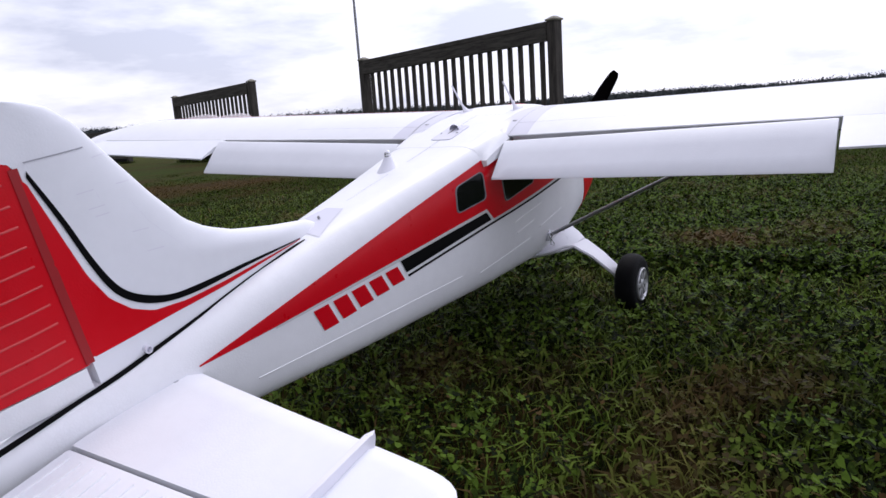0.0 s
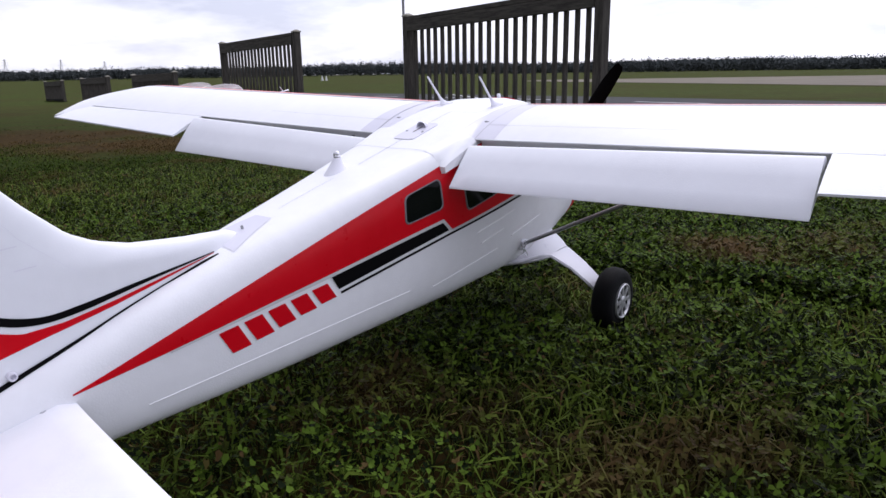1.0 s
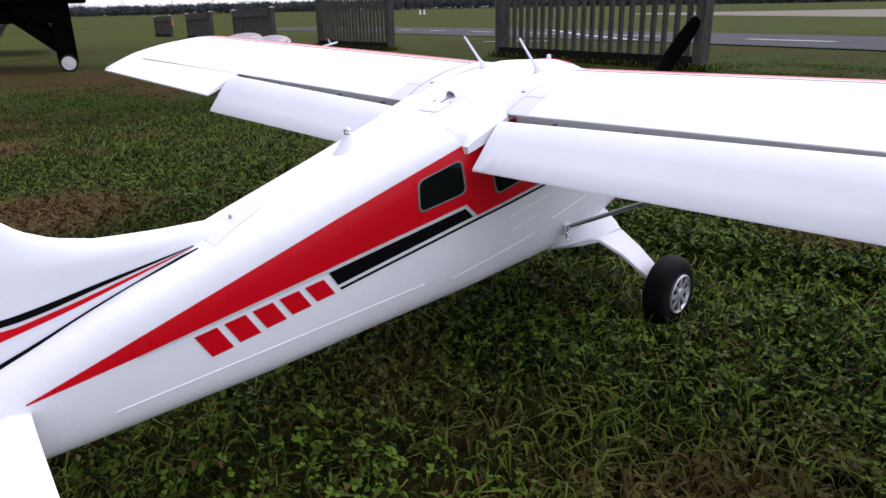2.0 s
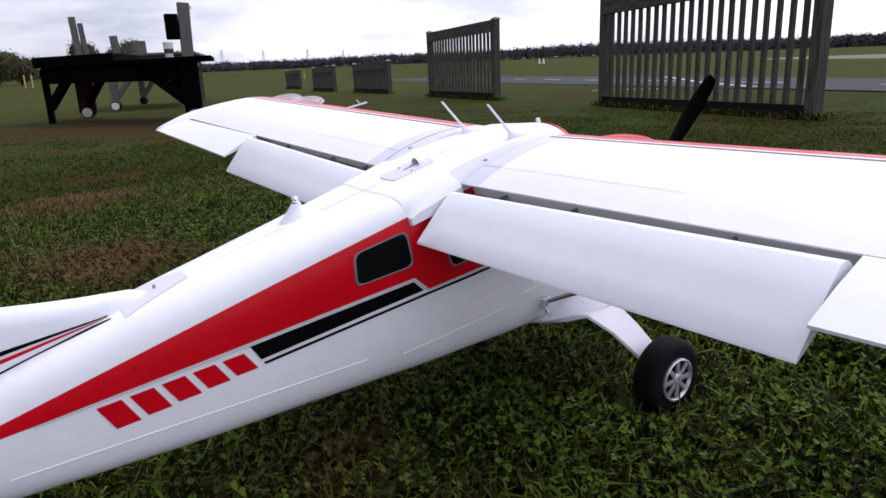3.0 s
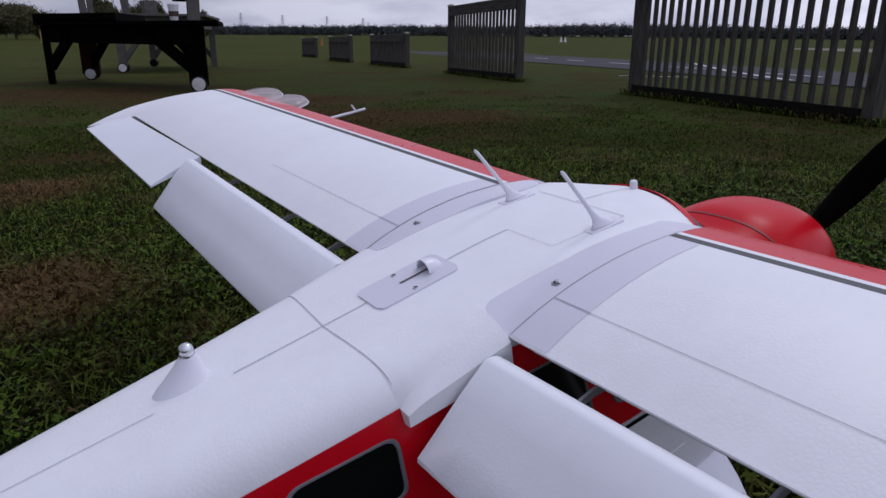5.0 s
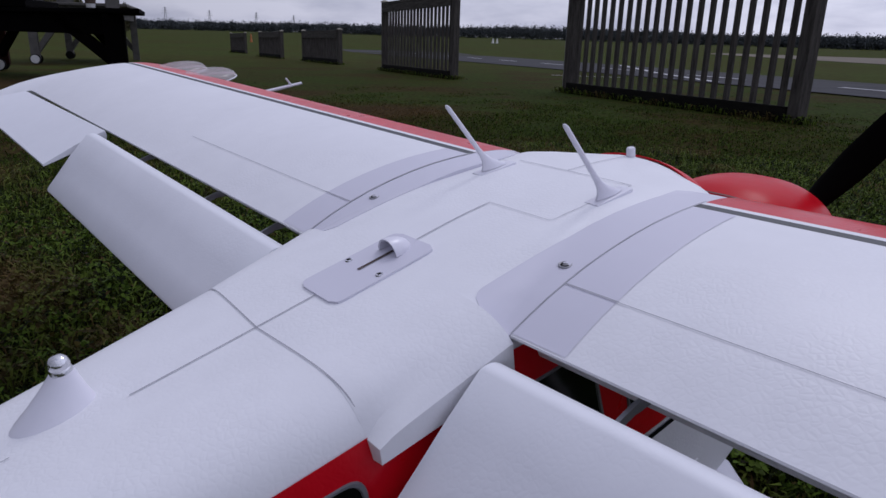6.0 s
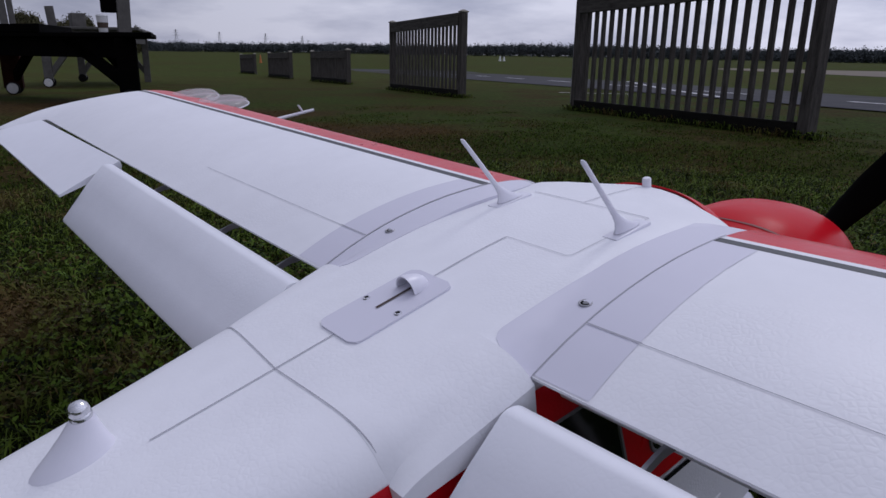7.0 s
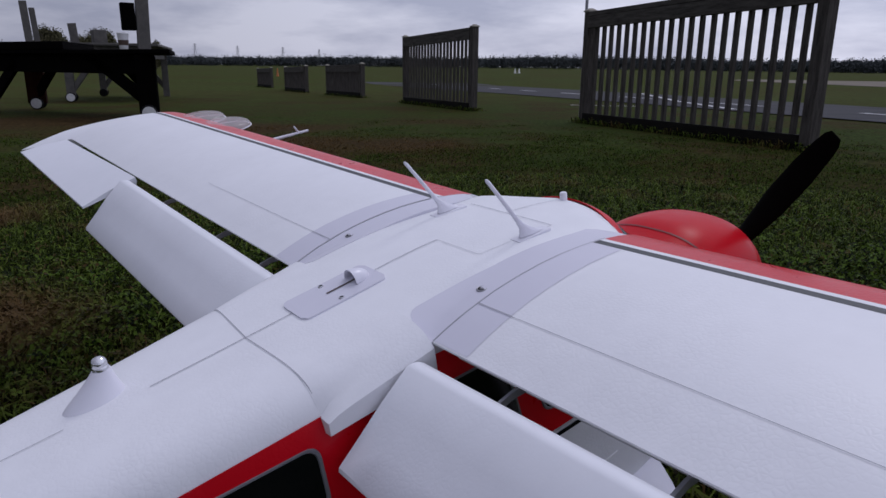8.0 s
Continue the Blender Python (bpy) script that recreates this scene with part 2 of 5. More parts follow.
def worn(nt, co):
    """Fades from 1 inside the worn spots to 0 outside, with ragged edges."""
    n = nt.nodes.new("ShaderNodeTexNoise")
    n.inputs["Scale"].default_value, n.inputs["Detail"].default_value, n.inputs["Roughness"].default_value = 2.6, 8, 0.7
    nt.links.new(co.outputs["Object"], n.inputs["Vector"])
    total = None
    for x, y, r in WORN:
        d = nt.nodes.new("ShaderNodeVectorMath")
        d.operation = "DISTANCE"
        d.inputs[1].default_value = (x * SIZE, y * SIZE, 0)
        nt.links.new(co.outputs["Object"], d.inputs[0])
        mr = nt.nodes.new("ShaderNodeMapRange")
        mr.inputs["From Min"].default_value, mr.inputs["From Max"].default_value = 0.15 * r * SIZE, r * SIZE
        mr.inputs["To Min"].default_value, mr.inputs["To Max"].default_value = 0.62, 0.0
        nt.links.new(d.outputs["Value"], mr.inputs[0])
        if total is None:
            total = mr.outputs[0]
        else:
            m = nt.nodes.new("ShaderNodeMath")
            m.operation = "MAXIMUM"
            nt.links.new(total, m.inputs[0])
            nt.links.new(mr.outputs[0], m.inputs[1])
            total = m.outputs[0]
    add = nt.nodes.new("ShaderNodeMath")
    nt.links.new(total, add.inputs[0])
    nt.links.new(n.outputs[0], add.inputs[1])
    r = ramp(nt, [(0.62, (0, 0, 0)), (0.98, (1, 1, 1))])
    nt.links.new(add.outputs[0], r.inputs[0])
    return r.outputs[0]


def ground_material(name, patch):
    """Mown field: near-black shade between the leaves painted in near the model, fine green speckle further off,
    brownish patches at several sizes.
    """
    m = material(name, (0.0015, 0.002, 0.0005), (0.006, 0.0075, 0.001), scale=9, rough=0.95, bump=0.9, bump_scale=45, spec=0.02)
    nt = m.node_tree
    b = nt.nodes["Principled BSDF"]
    gap_shade = b.inputs["Base Color"].links[0].from_socket
    co = nt.nodes.new("ShaderNodeTexCoord")

    def tex(scale, detail, lo, hi, stretch=None):
        n = nt.nodes.new("ShaderNodeTexNoise")
        n.inputs["Scale"].default_value, n.inputs["Detail"].default_value, n.inputs["Roughness"].default_value = scale, detail, 0.65
        nt.links.new(co.outputs["Object"], n.inputs["Vector"])
        r = ramp(nt, [lo, hi])
        nt.links.new(n.outputs[0], r.inputs[0])
        return r.outputs[0]

    def mix(fac, a, c):
        x = nt.nodes.new("ShaderNodeMixRGB")
        nt.links.new(fac, x.inputs[0])
        nt.links.new(a, x.inputs[1])
        nt.links.new(c, x.inputs[2])
        return x.outputs[0]

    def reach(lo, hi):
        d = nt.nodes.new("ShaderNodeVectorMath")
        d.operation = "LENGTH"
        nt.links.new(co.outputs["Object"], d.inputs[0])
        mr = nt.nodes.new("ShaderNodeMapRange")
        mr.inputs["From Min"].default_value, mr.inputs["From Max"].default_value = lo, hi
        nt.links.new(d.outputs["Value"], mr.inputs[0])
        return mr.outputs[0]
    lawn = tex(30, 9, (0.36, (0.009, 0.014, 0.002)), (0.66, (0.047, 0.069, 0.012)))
    field = tex(5.0, 10, (0.36, (0.024, 0.034, 0.005)), (0.66, (0.062, 0.083, 0.016)))
    dull = tex(6.0, 8, (0.34, (0.030, 0.030, 0.006)), (0.66, (0.062, 0.056, 0.016)))
    field = mix(tex(0.09, 6, (0.42, (0, 0, 0)), (0.62, (0.75, 0.75, 0.75))), field, dull)
    brown = tex(30, 8, (0.38, (0.016, 0.010, 0.003)), (0.66, (0.066, 0.042, 0.016)))
    spots = tex(patch, 7, (0.45, (0, 0, 0)), (0.60, (0.85, 0.85, 0.85)))
    # shade of the leaf gaps is in the colour, fading out to plain lawn
    col = mix(reach(0.8, 4.2), gap_shade, lawn)
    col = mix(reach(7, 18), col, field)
    near_spots = nt.nodes.new("ShaderNodeMath")
    near_spots.operation = "MULTIPLY"
    fade = nt.nodes.new("ShaderNodeMapRange")
    fade.inputs["To Min"].default_value, fade.inputs["To Max"].default_value = 1.0, 0.25
    nt.links.new(reach(8, 25), fade.inputs[0])
    nt.links.new(spots, near_spots.inputs[0])
    nt.links.new(fade.outputs[0], near_spots.inputs[1])
    col = mix(near_spots.outputs[0], col, brown)
    col = mix(worn(nt, co), col, brown)
    nt.links.new(col, b.inputs["Base Color"])
    return m


GROUND = ground_material("grass_ground", 0.8)
DIRT = material("bare_dirt", (0.075, 0.065, 0.04), (0.17, 0.135, 0.10), scale=0.35, rough=0.95, bump=0.3, bump_scale=5)


def leaf_material(name, dark, light, brown, rough, spec, dry=0.97):
    m = material(name, dark, light, scale=40, rough=rough, island=1.0, spec=spec)
    nt = m.node_tree
    b = nt.nodes["Principled BSDF"]
    old = b.inputs["Base Color"].links[0].from_socket
    co = nt.nodes.new("ShaderNodeTexCoord")
    n = nt.nodes.new("ShaderNodeTexNoise")
    n.inputs["Scale"].default_value, n.inputs["Detail"].default_value = 3.2, 5
    nt.links.new(co.outputs["Object"], n.inputs["Vector"])
    r = ramp(nt, [(0.56, (0.0, 0.0, 0.0)), (0.68, (1, 1, 1))])
    nt.links.new(n.outputs[0], r.inputs[0])
    x = nt.nodes.new("ShaderNodeMixRGB")
    x.inputs[2].default_value = (*brown, 1)
    s = nt.nodes.new("ShaderNodeMath")
    s.operation = "MULTIPLY"
    s.inputs[1].default_value = 0.6
    nt.links.new(r.outputs[0], s.inputs[0])
    w = nt.nodes.new("ShaderNodeMath")
    w.operation = "MAXIMUM"
    nt.links.new(s.outputs[0], w.inputs[0])
    nt.links.new(worn(nt, co), w.inputs[1])
    one = nt.nodes.new("ShaderNodeNewGeometry")
    turn = nt.nodes.new("ShaderNodeTexWhiteNoise")
    turn.noise_dimensions = "1D"
    nt.links.new(one.outputs["Random Per Island"], turn.inputs["W"])
    old_leaf = nt.nodes.new("ShaderNodeMath")
    old_leaf.operation = "GREATER_THAN"
    old_leaf.inputs[1].default_value = dry
    nt.links.new(turn.outputs["Value"], old_leaf.inputs[0])
    part_dry = nt.nodes.new("ShaderNodeMath")
    part_dry.operation = "MULTIPLY"
    part_dry.inputs[1].default_value = 0.8
    nt.links.new(old_leaf.outputs[0], part_dry.inputs[0])
    most = nt.nodes.new("ShaderNodeMath")
    most.operation = "MAXIMUM"
    nt.links.new(w.outputs[0], most.inputs[0])
    nt.links.new(part_dry.outputs[0], most.inputs[1])
    nt.links.new(most.outputs[0], x.inputs[0])
    nt.links.new(old, x.inputs[1])
    nt.links.new(x.outputs[0], b.inputs["Base Color"])
    tr = nt.nodes.new("ShaderNodeBsdfTranslucent")
    nt.links.new(x.outputs[0], tr.inputs[0])
    ms = nt.nodes.new("ShaderNodeMixShader")
    ms.inputs[0].default_value = 0.12
    nt.links.new(b.outputs[0], ms.inputs[1])
    nt.links.new(tr.outputs[0], ms.inputs[2])
    nt.links.new(ms.outputs[0], nt.nodes["Material Output"].inputs[0])
    return m


CLOVER = leaf_material("clover_leaf", (0.003, 0.007, 0.0006), (0.073, 0.122, 0.014), (0.085, 0.052, 0.020), 0.55, 0.04)
BLADE = leaf_material("grass_blade", (0.006, 0.010, 0.0012), (0.090, 0.132, 0.018), (0.125, 0.078, 0.032), 0.6, 0.04, 0.94)
TUFT = leaf_material("lawn_tuft", (0.012, 0.021, 0.002), (0.046, 0.073, 0.009), (0.078, 0.050, 0.020), 0.7, 0.02, 0.96)


# ---- building blocks ----
def finish(name, bm, mats, parent=None, label="", smooth=True, m=None):
    if m is not None:
        bm.transform(m)
    bmesh.ops.recalc_face_normals(bm, faces=bm.faces)
    me = bpy.data.meshes.new(name)
    bm.to_mesh(me)
    bm.free()
    for k in (mats if isinstance(mats, (list, tuple)) else [mats]):
        me.materials.append(k)
    if smooth:
        me.shade_smooth()
        me.set_sharp_from_angle(angle=radians(38))
    ob = new(name, me)
    if parent:
        ob.parent = parent
    if label:
        ob["label"] = label
    return ob


def part(name, bm, mats, parent, label="", smooth=True, m=None):
    return finish(name, bm, mats, parent, label, smooth, m)


def box(bm, lo, hi, bevel=0.0, m=None):
    """A box from corner to corner, with rounded edges."""
    r = bmesh.ops.create_cube(bm, size=1)
    vs = r["verts"]
    for v in vs:
        v.co = Vector([a + (b - a) * (c + 0.5) for a, b, c in zip(lo, hi, v.co)])
    if bevel:
        es = list({e for v in vs for e in v.link_edges})
        out = bmesh.ops.bevel(bm, geom=es, offset=bevel, segments=2, profile=0.6, affect="EDGES")
        vs = list({v for f in out["faces"] for v in f.verts} | {v for v in vs if v.is_valid})
    if m is not None:
        for v in vs:
            v.co = m @ v.co
    return bm


def beam(bm, a, b, wide, deep, bevel=0.0, up=(0, 0, 1)):
    """A bar of rectangular section from a to b."""
    a, b = Vector(a), Vector(b)
    z = (b - a).normalized()
    x = Vector(up).cross(z)
    if x.length < 1e-4:
        x = Vector((1, 0, 0))
    x.normalize()
    y = z.cross(x)
    m = Matrix((x, y, z)).transposed().to_4x4()
    m.translation = a
    return box(bm, (-wide / 2, -deep / 2, 0), (wide / 2, deep / 2, (b - a).length), bevel, m)


def tube(bm, pts, radii, sides=12, closed=False, caps=True):
    """A round tube through the points."""
    pts = [Vector(p) for p in pts]
    if not hasattr(radii, "__len__"):
        radii = [radii] * len(pts)
    rings = []
    n = len(pts)
    ref = Vector((0.13, 0.37, 0.92)).normalized()
    for i, (p, r) in enumerate(zip(pts, radii)):
        if closed:
            d = pts[(i + 1) % n] - pts[i - 1]
        else:
            d = pts[min(i + 1, n - 1)] - pts[max(i - 1, 0)]
        d.normalize()
        x = ref.cross(d).normalized()
        y = d.cross(x)
        rings.append([bm.verts.new(p + r * (math.cos(a) * x + math.sin(a) * y)) for a in [2 * math.pi * k / sides for k in range(sides)]])
    for i in range(n if closed else n - 1):
        A, B = rings[i], rings[(i + 1) % n]
        for k in range(sides):
            bm.faces.new((A[k], A[(k + 1) % sides], B[(k + 1) % sides], B[k]))
    if caps and not closed:
        bm.faces.new(rings[0])
        bm.faces.new(rings[-1])
    return bm


def loft(bm, rings, caps=True, mats=None):
    """Skin over rings of equal length, each a closed outline."""
    vs = [[bm.verts.new(p) for p in r] for r in rings]
    n = len(vs[0])
    for i in range(len(vs) - 1):
        for k in range(n):
            f = bm.faces.new((vs[i][k], vs[i][(k + 1) % n], vs[i + 1][(k + 1) % n], vs[i + 1][k]))
            if mats:
                f.material_index = mats(i, k)
    if caps:
        bm.faces.new(vs[0])
        bm.faces.new(vs[-1])
    return bm


def sheet(bm, rows, thick=None):
    """A skin over rows of points; with thick (a vector) it gets a back and sides."""
    a = [[bm.verts.new(p) for p in r] for r in rows]
    for i in range(len(a) - 1):
        for k in range(len(a[0]) - 1):
            bm.faces.new((a[i][k], a[i][k + 1], a[i + 1][k + 1], a[i + 1][k]))
    if thick is not None:
        b = [[bm.verts.new(v.co + Vector(thick)) for v in r] for r in a]
        R, C = len(a), len(a[0])
        for i in range(R - 1):
            for k in range(C - 1):
                bm.faces.new((b[i][k], b[i + 1][k], b[i + 1][k + 1], b[i][k + 1]))
        for i in range(R - 1):
            bm.faces.new((a[i][0], a[i + 1][0], b[i + 1][0], b[i][0]))
            bm.faces.new((a[i][-1], b[i][-1], b[i + 1][-1], a[i + 1][-1]))
        for k in range(C - 1):
            bm.faces.new((a[0][k], b[0][k], b[0][k + 1], a[0][k + 1]))
            bm.faces.new((a[-1][k], a[-1][k + 1], b[-1][k + 1], b[-1][k]))
    return bm


def lathe(bm, prof, sides=24, m=None):
    """Turn (radius, height) pairs round the z axis."""
    rings = []
    for r, h in prof:
        rings.append([bm.verts.new(Vector((max(r, 1e-5) * math.cos(2 * math.pi * k / sides), max(r, 1e-5) * math.sin(2 * math.pi * k / sides), h))) for k in range(sides)])
    for A, B in zip(rings, rings[1:]):
        for k in range(sides):
            bm.faces.new((A[k], A[(k + 1) % sides], B[(k + 1) % sides], B[k]))
    bm.faces.new(rings[0])
    bm.faces.new(rings[-1])
    if m is not None:
        for R in rings:
            for v in R:
                v.co = m @ v.co
    return bm


def curve(keys, x):
    """Smooth value through (x, value...) keys."""
    ks = [k[0] for k in keys]
    i = int(np.clip(np.searchsorted(ks, x) - 1, 0, len(ks) - 2))
    k0, k1 = keys[i], keys[i + 1]
    h = k1[0] - k0[0]
    t = min(max((x - k0[0]) / h, 0), 1)
    out = []
    for j in range(1, len(k0)):
        m0 = (k1[j] - keys[i - 1][j]) / (k1[0] - keys[i - 1][0]) if i else (k1[j] - k0[j]) / h
        m1 = (keys[i + 2][j] - k0[j]) / (keys[i + 2][0] - k0[0]) if i + 2 < len(keys) else (k1[j] - k0[j]) / h
        out.append((2 * t**3 - 3 * t**2 + 1) * k0[j] + (t**3 - 2 * t**2 + t) * h * m0 + (-2 * t**3 + 3 * t**2) * k1[j] + (t**3 - t**2) * h * m1)
    return out if len(out) > 1 else out[0]


def along(keys, n):
    """n points spread over a smooth line through 2D keys."""
    L = [0.0]
    for a, b in zip(keys, keys[1:]):
        L.append(L[-1] + math.dist(a, b))
    ks = [(l, *k) for l, k in zip(L, keys)]
    return [curve(ks, L[-1] * i / (n - 1)) for i in range(n)]


def poly(keys, n):
    """n points spread over a straight-edged line through 2D keys."""
    L = [0.0]
    for a, b in zip(keys, keys[1:]):
        L.append(L[-1] + math.dist(a, b))
    s = np.linspace(0, L[-1], n)
    return list(zip(np.interp(s, L, [k[0] for k in keys]), np.interp(s, L, [k[1] for k in keys])))


# ---- ground ----
def lie(x, y):
    """Height of the field: level round the model, then falling very gently."""
    r = math.hypot(x, y)
    s = min(max(r - 2.4, 0.0), 1.2) / 1.2
    return -0.015 * (min(max(r, 3.0), 30.0) - 3.0) * (s if r < 3.6 else 1.0)


bm = bmesh.new()
radii = [0.0] + list(np.geomspace(0.4, 3000, 46))
rings = []
for r in radii[1:]:
    rings.append([bm.verts.new((r * math.cos(a), r * math.sin(a), lie(r, 0))) for a in [2 * math.pi * k / 96 for k in range(96)]])
c0 = bm.verts.new((0, 0, 0))
for k in range(96):
    bm.faces.new((c0, rings[0][k], rings[0][(k + 1) % 96]))
for A, B in zip(rings, rings[1:]):
    for k in range(96):
        bm.faces.new((A[k], B[k], B[(k + 1) % 96], A[(k + 1) % 96]))
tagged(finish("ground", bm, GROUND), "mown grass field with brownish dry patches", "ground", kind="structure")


def ground_strip(name, near, far, z, mat, n=30):
    """A strip laid just over the field between two straight edges."""
    bm = bmesh.new()
    rows = []
    for i in range(n + 1):
        u = i / n
        a, b = Vector(near[0]).lerp(Vector(near[1]), u), Vector(far[0]).lerp(Vector(far[1]), u)
        rows.append([(p.x, p.y, lie(p.x, p.y) + z) for p in [a.lerp(b, k / 8) for k in range(9)]])
    sheet(bm, rows)
    return finish(name, bm, mat)


tagged(ground_strip("runway", ((-30, 17.9), (12, 1.1)), ((-25.6, 22.0), (12, 3.2)), 0.012, ASPHALT, 60), "grey asphalt runway crossing the grass field", "runway", kind="structure")
tagged(ground_strip("dirt_strip", ((-28, 48), (16, 19.5)), ((-30, 54), (16, 80)), 0.02, DIRT), "bare brown dirt strip beyond the runway", "dirt strip", kind="structure")


def dash(x0, y0, x1, y1, wide):
    """A painted line on the asphalt."""
    d = Vector((x1 - x0, y1 - y0)).normalized()
    nx, ny = -d.y * wide, d.x * wide
    line = ground_strip("runway_dash", ((x0, y0), (x1, y1)), ((x0 + nx, y0 + ny), (x1 + nx, y1 + ny)), 0.018, LINEP, 4)
    tagged(line, "white painted dash on the asphalt runway", "road marking", "runway dashes", "structure")


for k in range(-5, 7):
    x0 = -11.2 + 2.7 * k
    dash(x0, 7.0 - 0.465 * x0, x0 + 1.15, 7.0 - 0.465 * (x0 + 1.15), 0.13)
dash(-10.5, 14.3, -6.4, 9.75, 0.11)
dash(-6.3, 9.65, -4.25, 7.72, 0.11)
dash(-5.78, 6.60, -5.15, 7.20, 0.07)

# ---- the model aeroplane ----
PITCH = 11.0
LOC = Matrix.Translation((0.0032, 0, 0.27)) @ Matrix.Rotation(radians(PITCH), 4, "X") @ Matrix.Rotation(radians(0.66), 4, "Y")
plane = new("model_airplane")
tagged(plane, "white foam model airplane with red and black trim, flaps lowered", "model airplane")

# stations along the body: half width, top, bottom, squareness of the upper and the lower half
BODY = [(-0.60, 0.008, -0.048, -0.080, 2.4, 2.6), (-0.56, 0.013, -0.043, -0.087, 2.4, 2.8), (-0.50, 0.022, -0.036, -0.101, 2.6, 3.2), (-0.44, 0.0300, -0.030, -0.113, 2.8, 3.6),
        (-0.37, 0.0375, -0.022, -0.1255, 3.1, 3.8), (-0.275, 0.0470, -0.0115, -0.1425, 3.5, 4.0), (-0.19, 0.0553, -0.0052, -0.1555, 4.1, 4.0), (-0.12, 0.0623, -0.0008, -0.1660, 5.0, 4.0),
        (-0.05, 0.0695, 0.0040, -0.1765, 6.2, 4.0), (0.0, 0.0742, 0.0080, -0.1825, 6.5, 4.0), (0.06, 0.0775, 0.0125, -0.191, 6.5, 4.0), (0.12, 0.0782, 0.0115, -0.196, 5.6, 4.0),
        (0.152, 0.0775, 0.0090, -0.197, 6.2, 4.0), (0.164, 0.0770, 0.0074, -0.197, 4.2, 3.9), (0.1765, 0.0762, 0.0054, -0.197, 2.45, 3.8), (0.186, 0.0752, 0.0028, -0.1965, 2.3, 3.7), (0.196, 0.0740, -0.0085, -0.196, 2.4, 3.6), (0.213, 0.0712, -0.0235, -0.195, 2.6, 3.5), (0.245, 0.0687, -0.050, -0.190, 2.7, 3.2), (0.29, 0.0650, -0.0465, -0.182, 2.6, 2.9),
        (0.33, 0.0590, -0.053, -0.170, 2.5, 2.6), (0.352, 0.0490, -0.065, -0.158, 2.3, 2.4), (0.362, 0.0330, -0.082, -0.141, 2.1, 2.1)]


def body_at(y):
    return curve(BODY, y)


def skin(y, a, off=0.0):
    """Point on the body at station y, angle a (90 top, -90 bottom), on the right-hand side for -90..90."""
    w, zt, zb, nu, nl = body_at(y)
    zm, h = (zt + zb) / 2, (zt - zb) / 2
    c, s = math.cos(radians(a)), math.sin(radians(a))
    n = nu if s > 0 else nl
    return Vector(((w + off) * math.copysign(abs(c) ** (2 / n), c), y, zm + (h + off) * math.copysign(abs(s) ** (2 / n), s)))


def flank(y, z, off=0.0):
    """Half width of the body at station y and height z."""
    w, zt, zb, nu, nl = body_at(y)
    zm, h = (zt + zb) / 2, (zt - zb) / 2
    t = min(abs(z - zm) / h, 0.999)
    n = nu if z > zm else nl
    return w * (1 - t**n) ** (1 / n) + off


def roof(x, y, off=0.0):
    """Height of the body's upper skin at x, y."""
    w, zt, zb, nu, nl = body_at(y)
    zm, h = (zt + zb) / 2, (zt - zb) / 2
    t = min(abs(x) / w, 0.999)
    return zm + h * (1 - t**nu) ** (1 / nu) + off


def body_rings(y0, y1, n, off=0.0, sides=72):
    return [[skin(y, 360 * k / sides - 90 + 1e-3, off) for k in range(sides)] for y in np.linspace(y0, y1, n)]


bm = bmesh.new()
loft(bm, body_rings(-0.60, 0.247, 90))
fuselage = part("fuselage", bm, FOAM, plane, "white foam fuselage", m=LOC)
bm = bmesh.new()
loft(bm, body_rings(0.246, 0.362, 26, 0.0008))
cowling = part("cowling", bm, COWL, plane, "glossy red engine cowling", m=LOC)
bm = bmesh.new()
rows = [[skin(0.272 + 0.0016 * j, 180 - a, 0.0013) for a in np.linspace(10, 170, 40)] for j in range(2)]
sheet(bm, rows)
part("cowling_seam", bm, material("dark_red_seam", (0.16, 0.01, 0.01), (0.2, 0.014, 0.014), scale=40, rough=0.5), cowling, m=LOC)
# windscreen, the curved red edge of the roof over it and its red posts


def brow(a, ahead=0.0):
    """Station of the roof's front edge at angle a, curving back towards the wings."""
    return 0.1845 - 0.022 * (abs(90 - a) / 66) ** 1.7 + ahead


bm = bmesh.new()
sheet(bm, [[skin(brow(a) + (0.240 - brow(a)) * t, a, 0.0004) for a in np.linspace(26, 154, 44)] for t in np.linspace(0.03, 1, 14)])
part("windscreen", bm, GLASS, plane, "dark tinted curved windscreen", m=LOC)
bm = bmesh.new()
sheet(bm, [[skin(brow(a, d), a, 0.0009) for a in np.linspace(22, 158, 50)] for d in np.linspace(-0.0003, 0.0052, 5)], (0, 0, -0.001))
part("windscreen_frame", bm, RED, plane, "dark red windscreen edge", m=LOC)
for s in (1, -1):
    bm = bmesh.new()
    sheet(bm, [[skin(y, 90 - s * (90 - a), 0.0014) for a in np.linspace(22, 32, 5)] for y in np.linspace(0.166, 0.246, 16)])
    part("windscreen_post", bm, RED, plane, "red windscreen post", m=LOC)


def trim(name, upper, lower, mat, off, n=40, rows=4, side=1, parent=None, smooth_line=False, surf=flank, label=""):
    """A painted band on the flank between two lines of (station, height)."""
    f = along if smooth_line else poly
    U, L = f(upper, n), f(lower, n)
    bm = bmesh.new()
    grid = []
    for k in range(rows + 1):
        t = k / rows
        grid.append([(side * surf(u[0] + (l[0] - u[0]) * t, u[1] + (l[1] - u[1]) * t, off), u[0] + (l[0] - u[0]) * t, u[1] + (l[1] - u[1]) * t) for u, l in zip(U, L)])
    sheet(bm, grid)
    return part(name, bm, mat, parent or plane, label, m=LOC)


